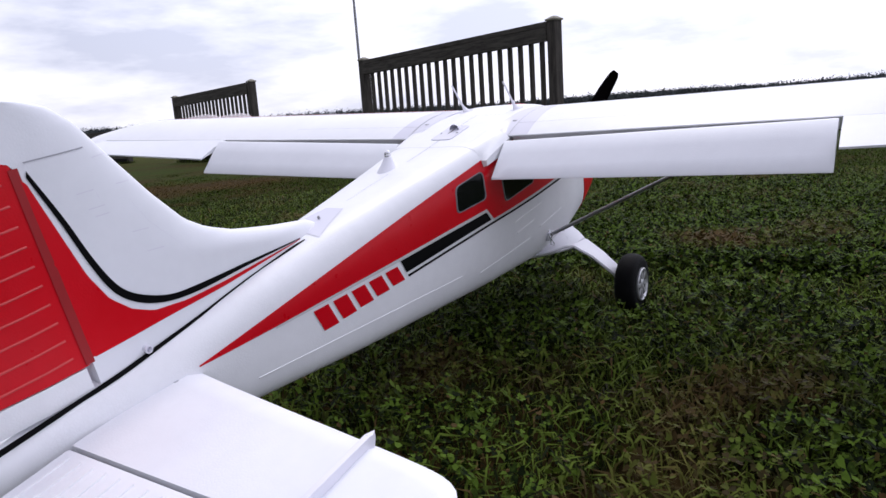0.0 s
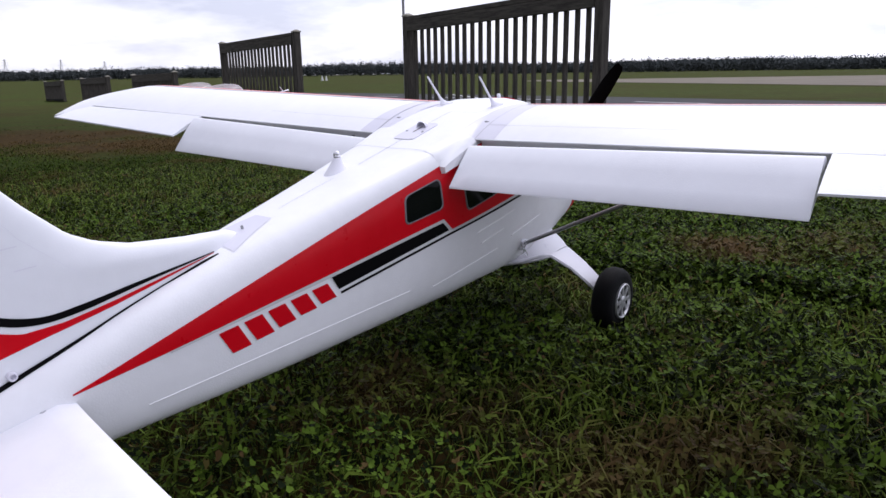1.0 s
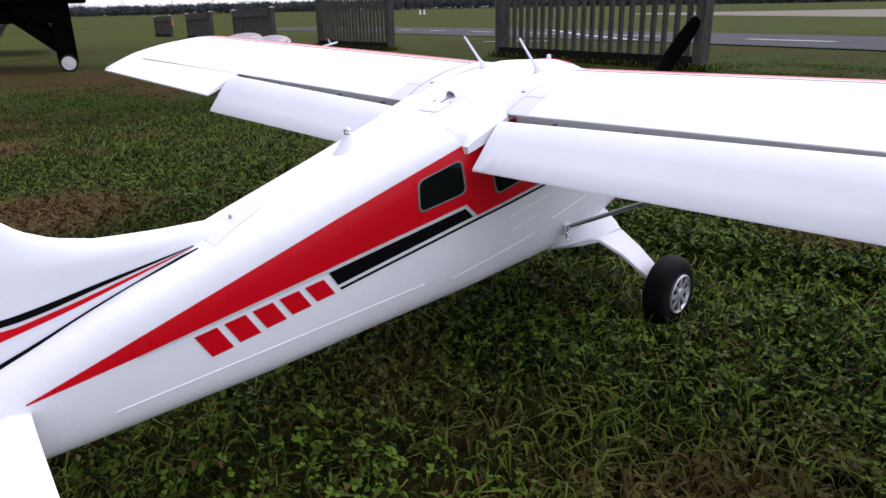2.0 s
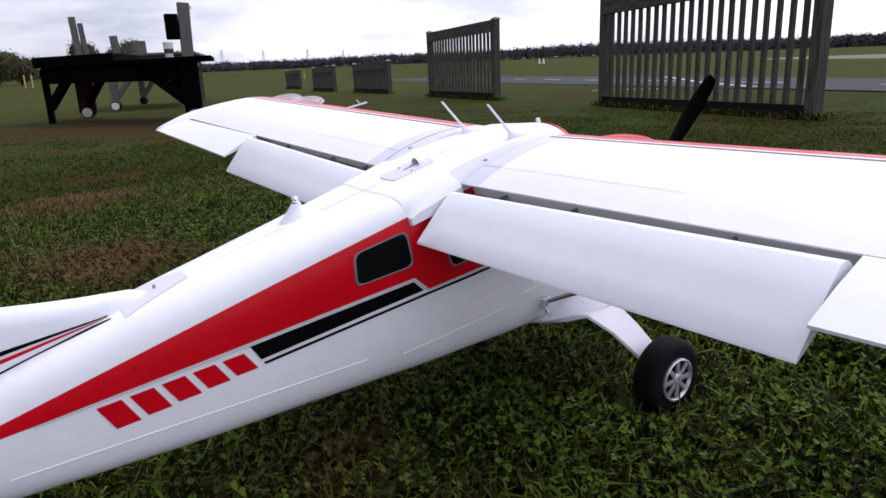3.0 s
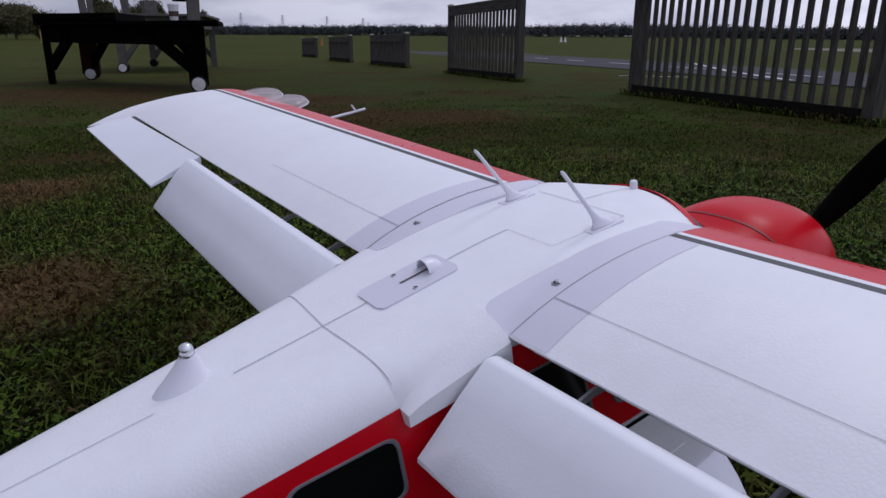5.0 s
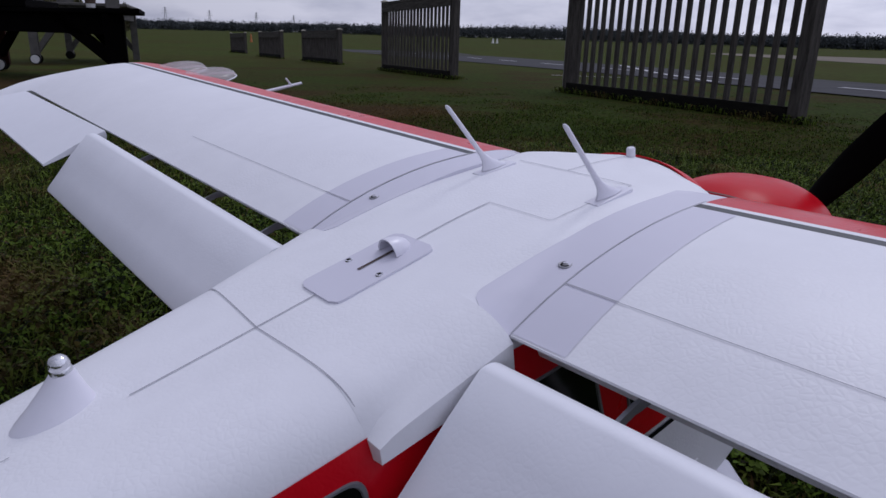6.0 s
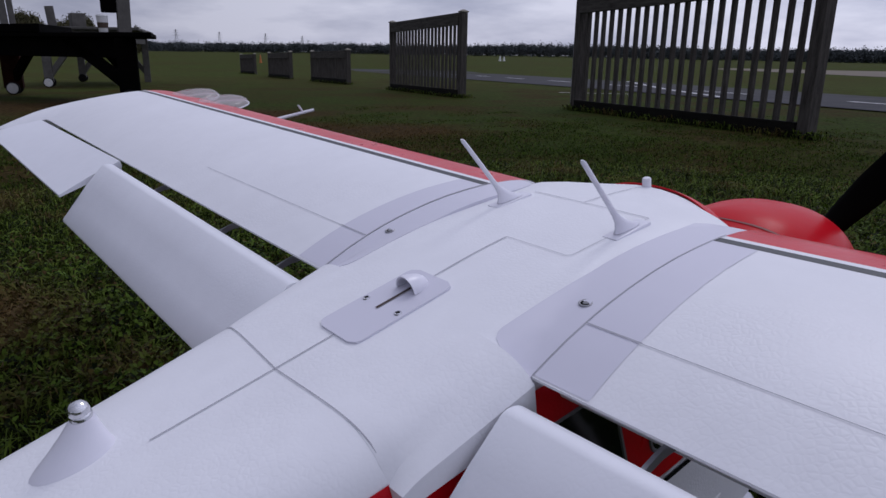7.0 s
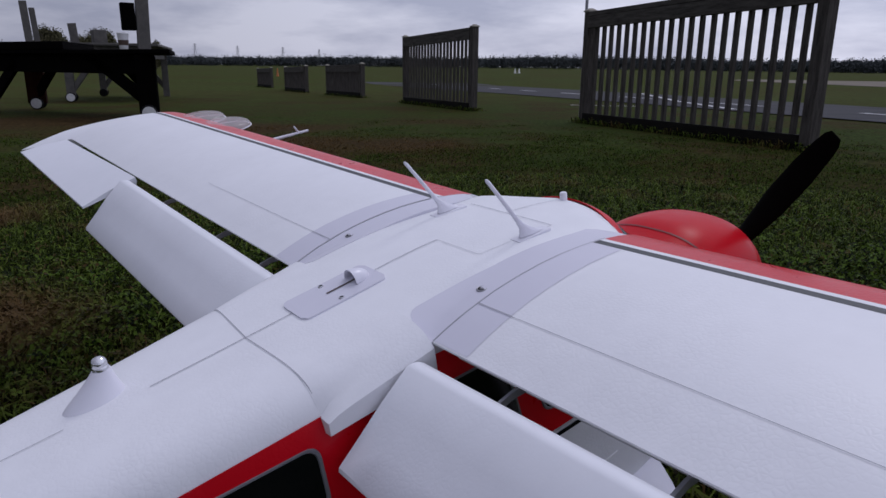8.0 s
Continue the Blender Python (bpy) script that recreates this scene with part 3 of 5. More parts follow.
RED_TOP = [(-0.445, -0.0572), (-0.33, -0.0440), (-0.19, -0.0280), (-0.05, -0.0125), (0.0, -0.008), (0.10, -0.006), (0.165, -0.012), (0.19, -0.03), (0.246, -0.055)]
RED_LOW = [(-0.445, -0.0582), (-0.373, -0.0612), (-0.217, -0.0655), (-0.058, -0.0690), (-0.0465, -0.0850), (0.10, -0.0870), (0.246, -0.0900)]
RIDGE = material("white_ridge", (0.78, 0.78, 0.79), (0.84, 0.84, 0.85), scale=30, rough=0.4)
LINER = material("pale_decal_border", (0.55, 0.55, 0.56), (0.62, 0.62, 0.63), scale=30, rough=0.5)
ys = sorted(set(np.linspace(-0.445, 0.246, 120)) | {-0.058, -0.0465})
for s in (1, -1):
    def line(keys, dz=0.0):
        return [(y, float(np.interp(y, [k[0] for k in keys], [k[1] for k in keys])) + dz) for y in ys]
    bm = bmesh.new()
    U, L = line(RED_TOP), line(RED_LOW)
    sheet(bm, [[(s * flank(y, u + (l - u) * t, 0.0006), y, u + (l - u) * t) for (y, u), (_, l) in zip(U, L)] for t in np.linspace(0, 1, 7)])
    part("red_flash", bm, RED, fuselage, "red painted side flash", m=LOC)
    trim("pale_border", [(-0.373, -0.0615), (-0.217, -0.0658), (-0.058, -0.0693), (-0.0465, -0.0853), (0.10, -0.0873), (0.24, -0.0902)],
         [(-0.373, -0.0630), (-0.217, -0.0688), (-0.060, -0.0722), (-0.0495, -0.0868), (0.10, -0.0888), (0.24, -0.0916)], LINER, 0.0007, 90, 1, s, fuselage)
    trim("black_block", [(-0.2140, -0.0690), (-0.0600, -0.0725)], [(-0.2085, -0.0838), (-0.0520, -0.0842)], BLACK, 0.0007, 40, 3, s, fuselage, label="black block in the side stripe")
    trim("black_line", [(-0.2075, -0.0868), (-0.05, -0.0876), (0.24, -0.0925)], [(-0.2065, -0.0894), (-0.05, -0.0902), (0.24, -0.0955)], BLACK, 0.0007, 60, 1, s, fuselage, label="thin black side line")
    # registration shown as plain red bars, one for each character
    for k in range(5):
        y0 = -0.3325 + k * 0.0236
        z0 = -0.0672 - 0.0011 * k
        hgt = 0.0225 - 0.0013 * k
        trim("red_bar", [(y0, z0), (y0 + 0.0178, z0 - 0.0008)], [(y0 + 0.0075, z0 - hgt), (y0 + 0.0253, z0 - hgt - 0.0008)], RED, 0.0007, 8, 4, s, fuselage, label="plain red bar on the fuselage side")
    # embossed panel lines low on the flank
    for a, b in (((-0.40, -0.0945), (-0.12, -0.128)), ((-0.085, -0.139), (0.03, -0.140)), ((0.0, -0.121), (0.045, -0.120)), ((-0.005, -0.106), (0.07, -0.105)), ((0.06, -0.135), (0.13, -0.134))):
        bm = bmesh.new()
        tube(bm, [(s * flank(y, z, 0.0001), y, z) for y, z in poly([a, b], 20)], 0.00055, 6)
        part("panel_ridge", bm, RIDGE, fuselage, m=LOC)


def window(name, outline, s, frame_w=0.0026):
    """A dark pane in a grey moulded frame; outline in (station, height), clockwise from the rear top."""
    cy = sum(p[0] for p in outline) / 4
    cz = sum(p[1] for p in outline) / 4

    def rounded(shrink):
        pts = []
        P = [(cy + (p[0] - cy) * shrink, cz + (p[1] - cz) * shrink) for p in outline]
        for i in range(4):
            p, a, b = Vector(P[i]), Vector(P[i - 1]), Vector(P[(i + 1) % 4])
            r = 0.0075 * shrink
            da, db = (a - p).normalized() * r, (b - p).normalized() * r
            for t in np.linspace(0, 1, 6):
                pts.append((p + da) * (1 - t) ** 2 + p * 2 * t * (1 - t) + (p + db) * t * t)
        return pts
    wide = max(p[0] for p in outline) - min(p[0] for p in outline)
    k = 1 - 2 * frame_w / wide
    bm = bmesh.new()
    rings = []
    for shrink, off in ((1.0, 0.0003), (0.985, 0.0014), (k + 0.02, 0.0014), (k, 0.0005)):
        rings.append([(s * flank(p.x, p.y, off), p.x, p.y) for p in rounded(shrink)])
    loft(bm, rings, caps=False)
    w = part(name, bm, FRAMEGREY, plane, "grey-framed dark cabin window", m=LOC)
    bm = bmesh.new()
    vs = [bm.verts.new((s * flank(p.x, p.y, 0.0009), p.x, p.y)) for p in rounded(k + 0.005)]
    c = bm.verts.new((s * flank(cy, cz, 0.0009), cy, cz))
    for i in range(len(vs)):
        bm.faces.new((vs[i], vs[(i + 1) % len(vs)], c))
    part("pane", bm, GLASS, w, "dark glossy pane", m=LOC)


for s in (1, -1):
    window("cabin_window", [(-0.1090, -0.0265), (-0.0550, -0.0230), (-0.0555, -0.0575), (-0.1145, -0.0560)], s)
    window("cabin_window", [(-0.0220, -0.0240), (0.0480, -0.0220), (0.0560, -0.0720), (-0.0200, -0.0745)], s)
    window("cabin_window", [(0.0640, -0.0220), (0.1300, -0.0260), (0.1480, -0.0700), (0.0700, -0.0720)], s)

# ---- wing ----
DI = 0.0235
UP = [(0.168, -0.0075), (0.1672, -0.0035), (0.1645, -0.0002), (0.159, 0.0029), (0.152, 0.0053), (0.144, 0.0074), (0.1325, 0.0095), (0.1305, 0.0099), (0.1285, 0.0101), (0.1225, 0.0109), (0.11, 0.0121),
      (0.095, 0.0130), (0.08, 0.0130), (0.065, 0.0122), (0.05, 0.0106), (0.04, 0.0089), (0.028, 0.0064), (0.018, 0.0036), (0.0085, 0.0006)]
LO = [(0.0085, -0.0005), (0.018, -0.0016), (0.0205, -0.0070), (0.022, -0.0150), (0.045, -0.0156), (0.07, -0.0160), (0.10, -0.0162), (0.13, -0.0158), (0.150, -0.0136), (0.161, -0.0118), (0.166, -0.0100)]


def dihedral(x):
    return DI * (abs(x) - 0.075)


def wing_top(x, y, off=0.0):
    return float(np.interp(y, [p[0] for p in reversed(UP)], [p[1] for p in reversed(UP)])) + dihedral(x) + off


def wing_panel(s):
    """One wing half: red leading edge, grey line, white skin, a cove for the flap and a rounded tip."""
    bm = bmesh.new()
    prof = UP + LO
    # spanwise sections: place, trailing and leading edge, thickness
    SEC = [(x, 0.0085, 0.168, 1.0) for x in np.linspace(0.0738, 0.70, 26)] + [
        (0.722, 0.0085, 0.1675, 0.98), (0.7380, 0.0078, 0.1655, 0.94), (0.7435, -0.0060, 0.1645, 0.92), (0.7500, -0.0220, 0.1625, 0.87), (0.7575, -0.0375, 0.1585, 0.79), (0.7645, -0.0505, 0.1530, 0.70),
        (0.774, -0.0330, 0.1440, 0.58), (0.784, -0.0080, 0.1320, 0.44), (0.792, 0.0180, 0.1190, 0.30), (0.7985, 0.0450, 0.1050, 0.17), (0.8025, 0.0700, 0.0950, 0.06)]
    rings = []
    for x, te, le, k in SEC:
        ring = []
        for y, z in prof:
            u = (y - 0.0085) / (0.168 - 0.0085)
            yy = te + (le - te) * u
            ring.append((s * x, yy, 0.003 + (z - 0.003) * k + dihedral(x) - 0.0045 * max(0.0085 - yy, 0) / 0.059))
        rings.append(ring)
    n = len(prof)

    def mi(i, k):
        y = (prof[k][0] + prof[(k + 1) % n][0]) / 2
        up = k < len(UP) - 1
        if y > 0.1320:
            return 1
        if up and 0.1226 < y < 0.1284:
            return 2
        return 0
    loft(bm, rings, True, mi)
    return part("wing_panel", bm, [FOAM, RED, GREYLINE], plane, "white foam wing with red leading edge", m=LOC)


def wing_strip(name, pts, width, mat, s, parent, off=0.0004, n=30):
    """A thin line on the wing's upper skin."""
    P = poly(pts, n)
    bm = bmesh.new()
    a, b = [], []
    for i, p in enumerate(P):
        q = Vector(P[min(i + 1, n - 1)]) - Vector(P[max(i - 1, 0)])
        q = Vector((-q.y, q.x)).normalized() * width / 2
        a.append((s * (p[0] + q.x), p[1] + q.y, wing_top(p[0], p[1] + q.y, off)))
        b.append((s * (p[0] - q.x), p[1] - q.y, wing_top(p[0], p[1] - q.y, off)))
    sheet(bm, [a, b])
    return part(name, bm, mat, parent, m=LOC)


for s in (1, -1):
    wing = wing_panel(s)
    wing_strip("spanwise_seam", [(0.0985, 0.0378), (0.292, 0.0372)], 0.0003, SEAM, s, wing)
    # smooth plastic root plate
    bm = bmesh.new()
    grid = []
    for t in np.linspace(0, 1, 24):
        y = 0.0092 + t * 0.1128
        x1 = 0.0985 - 0.0045 * t
        grid.append([(s * x, y, wing_top(x, y, 0.0002)) for x in np.linspace(0.0741, x1, 6)])
    sheet(bm, grid)
    part("root_plate", bm, PATCH, wing, "smooth lilac-grey plastic root plate", m=LOC)
    wing_strip("root_seam", [(0.0738, 0.0090), (0.0738, 0.1330)], 0.0006, SEAM, s, wing, 0.0004, 40)
    wing_strip("plate_seam", [(0.0742, 0.0379), (0.0985, 0.0378)], 0.0006, SEAM, s, wing, 0.0006, 8)
    # aileron, slightly drooped at its inner end
    bm = bmesh.new()
    rings = []
    for t in np.linspace(0, 1, 14):
        x = 0.4205 + t * (0.7375 - 0.4205)
        xe = 0.4205 + t * (0.764 - 0.4205)
        zh = dihedral(x) + 0.0010
        ze = -0.0060 + t * 0.0165
        yh, ye = 0.0072 - 0.004 * t, -0.0486 - 0.0040 * t
        rings.append([(s * x, yh - 0.001, zh), (s * (x + (xe - x) * 0.5), (yh + ye) / 2, (zh + ze) / 2 + 0.0016), (s * xe, ye, ze + 0.0004), (s * xe, ye, ze - 0.0016),
                      (s * (x + (xe - x) * 0.3), yh * 0.7 + ye * 0.3, zh - 0.0092), (s * x, yh - 0.003, zh - 0.0105), (s * x, yh - 0.0005, zh - 0.004)])
    loft(bm, rings)
    part("aileron", bm, SKIN, plane, "white foam aileron", m=LOC)
    # flap, lowered
    bm = bmesh.new()
    rings = []
    for x in np.linspace(0.0774, 0.4175, 20):
        d = dihedral(x)
        c = Vector((-0.0072, -0.0130 + 0.0045 * (x - 0.08) / 0.34))
        te = Vector((-0.0520, -0.0342))
        ang = math.atan2(te.y - c.y, te.x - c.x)
        r = 0.0107
        ring = []
        for a in np.linspace(radians(104), radians(-110), 16):
            ring.append((s * x, c.x + r * math.cos(a) * 0.95, c.y + r * math.sin(a) + d))
        ring.append((s * x, te.x - 0.0006, te.y - 0.0012 + d))
        ring.append((s * x, te.x, te.y + 0.0010 + d))
        up = Vector((-(te - c).y, (te - c).x)).normalized()
        if up.y < 0:
            up = -up
        for t in (0.66, 0.33):
            p = c.lerp(te, t) + up * (r * (1 - t) * 0.98 + 0.0006)
            ring.append((s * x, p.x, p.y + d))
        rings.append(ring)
    loft(bm, rings)
    flap = part("flap", bm, SKIN, plane, "white foam flap, lowered", m=LOC)
    for x in (0.122, 0.205, 0.34):
        bm = bmesh.new()
        d = dihedral(x)
        rings = []
        for y, z, hh in ((-0.004, -0.0150, 0.0022), (0.006, -0.0118, 0.0034), (0.014, -0.0105, 0.0036), (0.0235, -0.0110, 0.0040)):
            rings.append([(s * x - 0.0008, y, z - hh / 2 + d), (s * x + 0.0008, y, z - hh / 2 + d), (s * x + 0.0008, y, z + hh / 2 + d), (s * x - 0.0008, y, z + hh / 2 + d)])
        loft(bm, rings)
        part("flap_hinge", bm, STRUT, plane, "small grey flap hinge arm", m=LOC)
    bm = bmesh.new()
    box(bm, (s * 0.205 - 0.0045, -0.0125, -0.0062 + dihedral(0.205)), (s * 0.205 + 0.0045, -0.0075, -0.0036 + dihedral(0.205)), 0.0006)
    part("hinge_cover", bm, PLASTIC, flap, m=LOC)
    # wing strut with its clip
    bm = bmesh.new()
    a, b = Vector((s * 0.074, 0.117, 0.129)), Vector((s * 0.412, 0.130, 0.2935))
    rings = []
    for t in (0, 0.03, 0.5, 0.97, 1):
        p = a.lerp(b, t)
        w_, h_ = (0.0030, 0.0018) if t in (0, 1) else (0.0052, 0.0034)
        rings.append([(p.x + h_ * 0.4 * math.sin(q), p.y + w_ * math.cos(q), p.z + h_ * math.sin(q)) for q in [2 * math.pi * j / 12 for j in range(12)]])
    loft(bm, rings)
    strut = part("wing_strut", bm, STRUT, plane, "grey streamlined wing strut")
    bm = bmesh.new()
    wire = [(0.0845, 0.116, 0.1335), (0.0815, 0.112, 0.1375), (0.0795, 0.108, 0.138), (0.0800, 0.106, 0.132), (0.0830, 0.110, 0.126), (0.0850, 0.114, 0.120), (0.0835, 0.116, 0.1165), (0.0805, 0.113, 0.1185), (0.0820, 0.110, 0.127), (0.0860, 0.109, 0.134)]
    tube(bm, [(s * p[0], p[1], p[2]) for p in wire], 0.0006, 6)
    part("strut_clip", bm, CHROME, strut, "bent wire clip")
    bm = bmesh.new()
    box(bm, (s * 0.074 - 0.006, 0.111, 0.123), (s * 0.074 + 0.006, 0.123, 0.134), 0.002)
    part("strut_fitting", bm, PLASTIC, strut)

# landing light covers and air probe on the left wing
for x in (-0.664, -0.576):
    base = dihedral(x) - 0.0034
    bm = bmesh.new()
    rows = []
    for phi in np.linspace(0.03, 1.0, 10) * math.pi / 2:
        rows.append([(x + 0.042 * math.sin(phi) * math.cos(a), 0.159 + 0.036 * math.sin(phi) * math.sin(a), base + 0.0125 * math.cos(phi) ** 0.8) for a in np.linspace(0, 2 * math.pi, 33)])
    sheet(bm, rows)
    cover = part("landing_light_cover", bm, LENS, plane, "clear frosted landing light cover", m=LOC)
    bm = bmesh.new()
    tube(bm, [(x + 0.042 * math.cos(a), 0.159 + 0.036 * math.sin(a), base) for a in np.linspace(0, 2 * math.pi, 32)[:-1]], 0.0008, 6, closed=True)
    part("rim", bm, PLASTIC, cover, "pale rim", m=LOC)
bm = bmesh.new()
tube(bm, [(-0.4766, 0.160, -0.0020), (-0.4766, 0.19, -0.0024), (-0.4766, 0.2302, -0.0026)], [0.0021, 0.0019, 0.0016], 10)
tube(bm, [(-0.4766, 0.2170, -0.0022), (-0.4775, 0.2130, 0.0066)], [0.0013, 0.0009], 8)
part("air_probe", bm, PLASTIC, plane, "white wing air probe", m=LOC)

# ---- roof details ----
for s in (1, -1):
    # smooth plate between roof and wing
    bm = bmesh.new()
    grid = []
    for t in np.linspace(0, 1, 32) ** 1.3:
        x0 = 0.0512 + 0.0025 * t + (0.007 * (1 - math.sqrt(1 - (1 - t / 0.05) ** 2)) if t < 0.05 else 0) + (0.012 * ((t - 0.9) / 0.1) ** 2 if t > 0.9 else 0)
        row = []
        for x in np.linspace(x0, 0.0735, 8):
            rear = 0.0076 + 0.0022 * (0.5 + 0.5 * math.cos(math.pi * min(max((x - 0.050) / 0.020, 0), 1)))
            y = rear + t * (0.152 - rear)
            z = max(roof(x, y), wing_top(0.0738, y) - 0.0004 - (0.0738 - x) * 0.02) + 0.0003
            row.append((s * x, y, z))
        grid.append(row)
    sheet(bm, grid, (0, 0, -0.003))
    part("root_fairing", bm, PATCH, plane, "smooth lilac-grey plastic fairing strip", m=LOC)
    bm = bmesh.new()
    m_ = Matrix.Translation((s * 0.0655, 0.0480, wing_top(0.0738, 0.0480) - 0.0002))
    lathe(bm, [(0.0029, -0.001), (0.0029, 0.0001), (0.0025, 0.0003), (0.0021, 0.0001), (0.0021, -0.0004)], 20, m_)
    screw = part("wing_screw", bm, STRUT, plane, "recessed metal wing screw", m=LOC)
    # flat black disc, painted in for the shade inside the screw hole
    bm = bmesh.new()
    lathe(bm, [(0.0022, 0.0), (0.0001, 0.0)], 20, m_)
    part("recess_shade", bm, BLACK, screw, m=LOC)
    bm = bmesh.new()
    lathe(bm, [(0.0012, 0.0001), (0.0007, 0.0001)], 12, m_)
    part("socket_head", bm, STRUT, screw, m=LOC)
    # whip aerial
    bm = bmesh.new()
    bx, by = s * 0.0385 - 0.0008, 0.1105
    bz = roof(abs(bx), by)
    box(bm, (bx - 0.0040, by - 0.013, bz - 0.002), (bx + 0.0040, by + 0.013, bz + 0.0009), 0.0006)
    rings = []
    for hgt, back, l, w_ in ((0.0012, 0.0, 0.0095, 0.0026), (0.0035, 0.0022, 0.0062, 0.0020), (0.0065, 0.0048, 0.0036, 0.0016), (0.0100, 0.0077, 0.0022, 0.0014), (0.0145, 0.0108, 0.0016, 0.0013), (0.0405, 0.0277, 0.0013, 0.0012), (0.0418, 0.0285, 0.0007, 0.0007)):
        rings.append([(bx + w_ * math.cos(q), by - back + l * math.sin(q), bz + hgt) for q in [2 * math.pi * j / 14 for j in range(14)]])
    loft(bm, rings)
    part("whip_aerial", bm, PLASTIC, plane, "slanted white plastic aerial", m=LOC)
    # shoulder overhang behind the wing
    bm = bmesh.new()
    rings = []
    for y in np.linspace(-0.0505, 0.0078, 12):
        t = (y + 0.0505) / 0.0710
        xo = 0.0738 + 0.0024 * t
        z_e = -0.0115 + t * 0.0120
        top = roof(0, y) + 0.0003
        ring = []
        for x in np.linspace(0.045, xo, 12):
            ring.append((s * x, y, (top - (top - z_e) * (x / xo) ** (7 + 3 * t)) * t ** 0.5 + (1 - t ** 0.5) * min(roof(min(x, 0.066), y) + 0.0002, top - (top - z_e) * (x / xo) ** 7)))
        ring[0] = (s * 0.040, y, roof(0.040, y) - 0.0008)
        rings.append(ring + [(s * (xo - 0.0004), y, z_e - 0.0080 - 0.007 * t), (s * 0.068, y, z_e - 0.0090 - 0.007 * t), (s * 0.045, y, z_e - 0.009 - 0.007 * t)])
    loft(bm, rings)
    part("shoulder_fairing", bm, FOAM, plane, m=LOC)


def roof_line(pts, width=0.0004, off=0.0004, n=60):
    P = poly(pts, n)
    bm = bmesh.new()
    a, b = [], []
    for i, p in enumerate(P):
        q = Vector(P[min(i + 1, n - 1)]) - Vector(P[max(i - 1, 0)])
        q = Vector((-q.y, q.x)).normalized() * width / 2
        for side, row in ((1, a), (-1, b)):
            x, y = p[0] + side * q.x, p[1] + side * q.y
            row.append((x, y, roof(x, y, off)))
    sheet(bm, [a, b])
    part("panel_seam", bm, SEAM, fuselage, m=LOC)


roof_line([(-0.001, -0.0262), (0.0005, -0.102)], 0.0006)
roof_line([(-0.0015, 0.0258), (-0.002, 0.0718)], 0.0006)
roof_line([(-0.002, 0.0718), (0.0350, 0.0718), (0.0367, 0.0735), (0.0367, 0.1290)], 0.0003)
roof_line([(-0.066, -0.0490), (-0.052, -0.0500), (0.0, -0.0531), (0.052, -0.0500), (0.0675, -0.0490)], 0.0005)
roof_line([(-0.0385, 0.1292), (0.0367, 0.1290)], 0.0005)
roof_line([(-0.0036, 0.1299), (-0.0018, 0.1790)], 0.0005)
roof_line([(0.0005, -0.140), (0.001, -0.215)], 0.0004)
# cover plate with scoop, slot and screws
bm = bmesh.new()
rows = []
for y in np.linspace(-0.0262, 0.0260, 28):
    q = max(0.0, (abs(y + 0.0001) - 0.0216) / 0.0045)
    cut = 0.0045 * (1 - math.sqrt(max(1 - q * q, 0.0)))
    rows.append([(x, y, roof(x, y, 0.0009)) for x in np.linspace(-0.0152 + cut, 0.0136 - cut, 6)])
sheet(bm, rows, (0, 0, -0.0012))
cover = part("cover_plate", bm, PATCH, plane, "lilac-grey plastic cover plate with screws", m=LOC)
bm = bmesh.new()
z0 = roof(0.0, 0.014, 0.0009)
rows = []
for v in np.linspace(0, 1, 10):
    rr = 0.0068 * math.cos(v * math.pi / 2 * 0.98)
    rows.append([(-0.0014 + rr * math.cos(a), 0.0105 + 0.0115 * math.sin(v * math.pi / 2), z0 + 0.95 * rr * math.sin(a)) for a in np.linspace(0, math.pi, 17)])
sheet(bm, rows)
inner = [[(-0.0014 + (x + 0.0014) * 0.88, y + 0.0002, z0 + (z - z0) * 0.88) for x, y, z in r] for r in rows]
sheet(bm, inner)
sheet(bm, [rows[0], inner[0]])
part("scoop", bm, PLASTIC, cover, "white half-round scoop", m=LOC)
bm = bmesh.new()
sheet(bm, [[(-0.0013 + dx, y, roof(0.0, y, 0.0012)) for dx in (-0.0008, 0.0008)] for y in np.linspace(-0.0050, 0.0135, 5)])
part("slot", bm, material("slot_brown", (0.06, 0.04, 0.035), (0.08, 0.055, 0.05), scale=50, rough=0.8), cover, m=LOC)
for x, y in ((0.0102, -0.0021), (-0.0123, -0.0025)):
    bm = bmesh.new()
    lathe(bm, [(0.0018, -0.0003), (0.0016, 0.0003), (0.0009, 0.0004), (0.0008, 0.0001)], 14, Matrix.Translation((x, y, roof(x, y, 0.0010))))
    part("screw", bm, CHROME, cover, m=LOC)
    # black bars stand in for the shade in the screw's cross slots
    bm = bmesh.new()
    for turn in (35, 125):
        box(bm, (-0.0010, -0.00025, 0.0), (0.0010, 0.00025, 0.0005), 0, Matrix.Translation((x, y, roof(x, y, 0.0010))) @ Matrix.Rotation(radians(turn), 4, "Z"))
    part("screw_slot_shade", bm, BLACK, cover, m=LOC)
# beacon on its cone
bm = bmesh.new()
bx, by = -0.0130, -0.1240
bz = roof(bx, by) - 0.0012
rings = []
for hgt, l, w_, cy in ((0.0, 0.0145, 0.0092, 0.0), (0.0020, 0.0132, 0.0084, 0.0008), (0.0055, 0.0102, 0.0068, 0.0026), (0.0105, 0.0066, 0.0050, 0.0050), (0.0145, 0.0042, 0.0039, 0.0068)):
    rings.append([(bx + w_ * math.cos(q), by + cy + l * math.sin(q), bz + hgt) for q in [2 * math.pi * j / 24 for j in range(24)]])
loft(bm, rings)
cone = part("beacon_cone", bm, PLASTIC, plane, "white plastic beacon cone", m=LOC)
bm = bmesh.new()
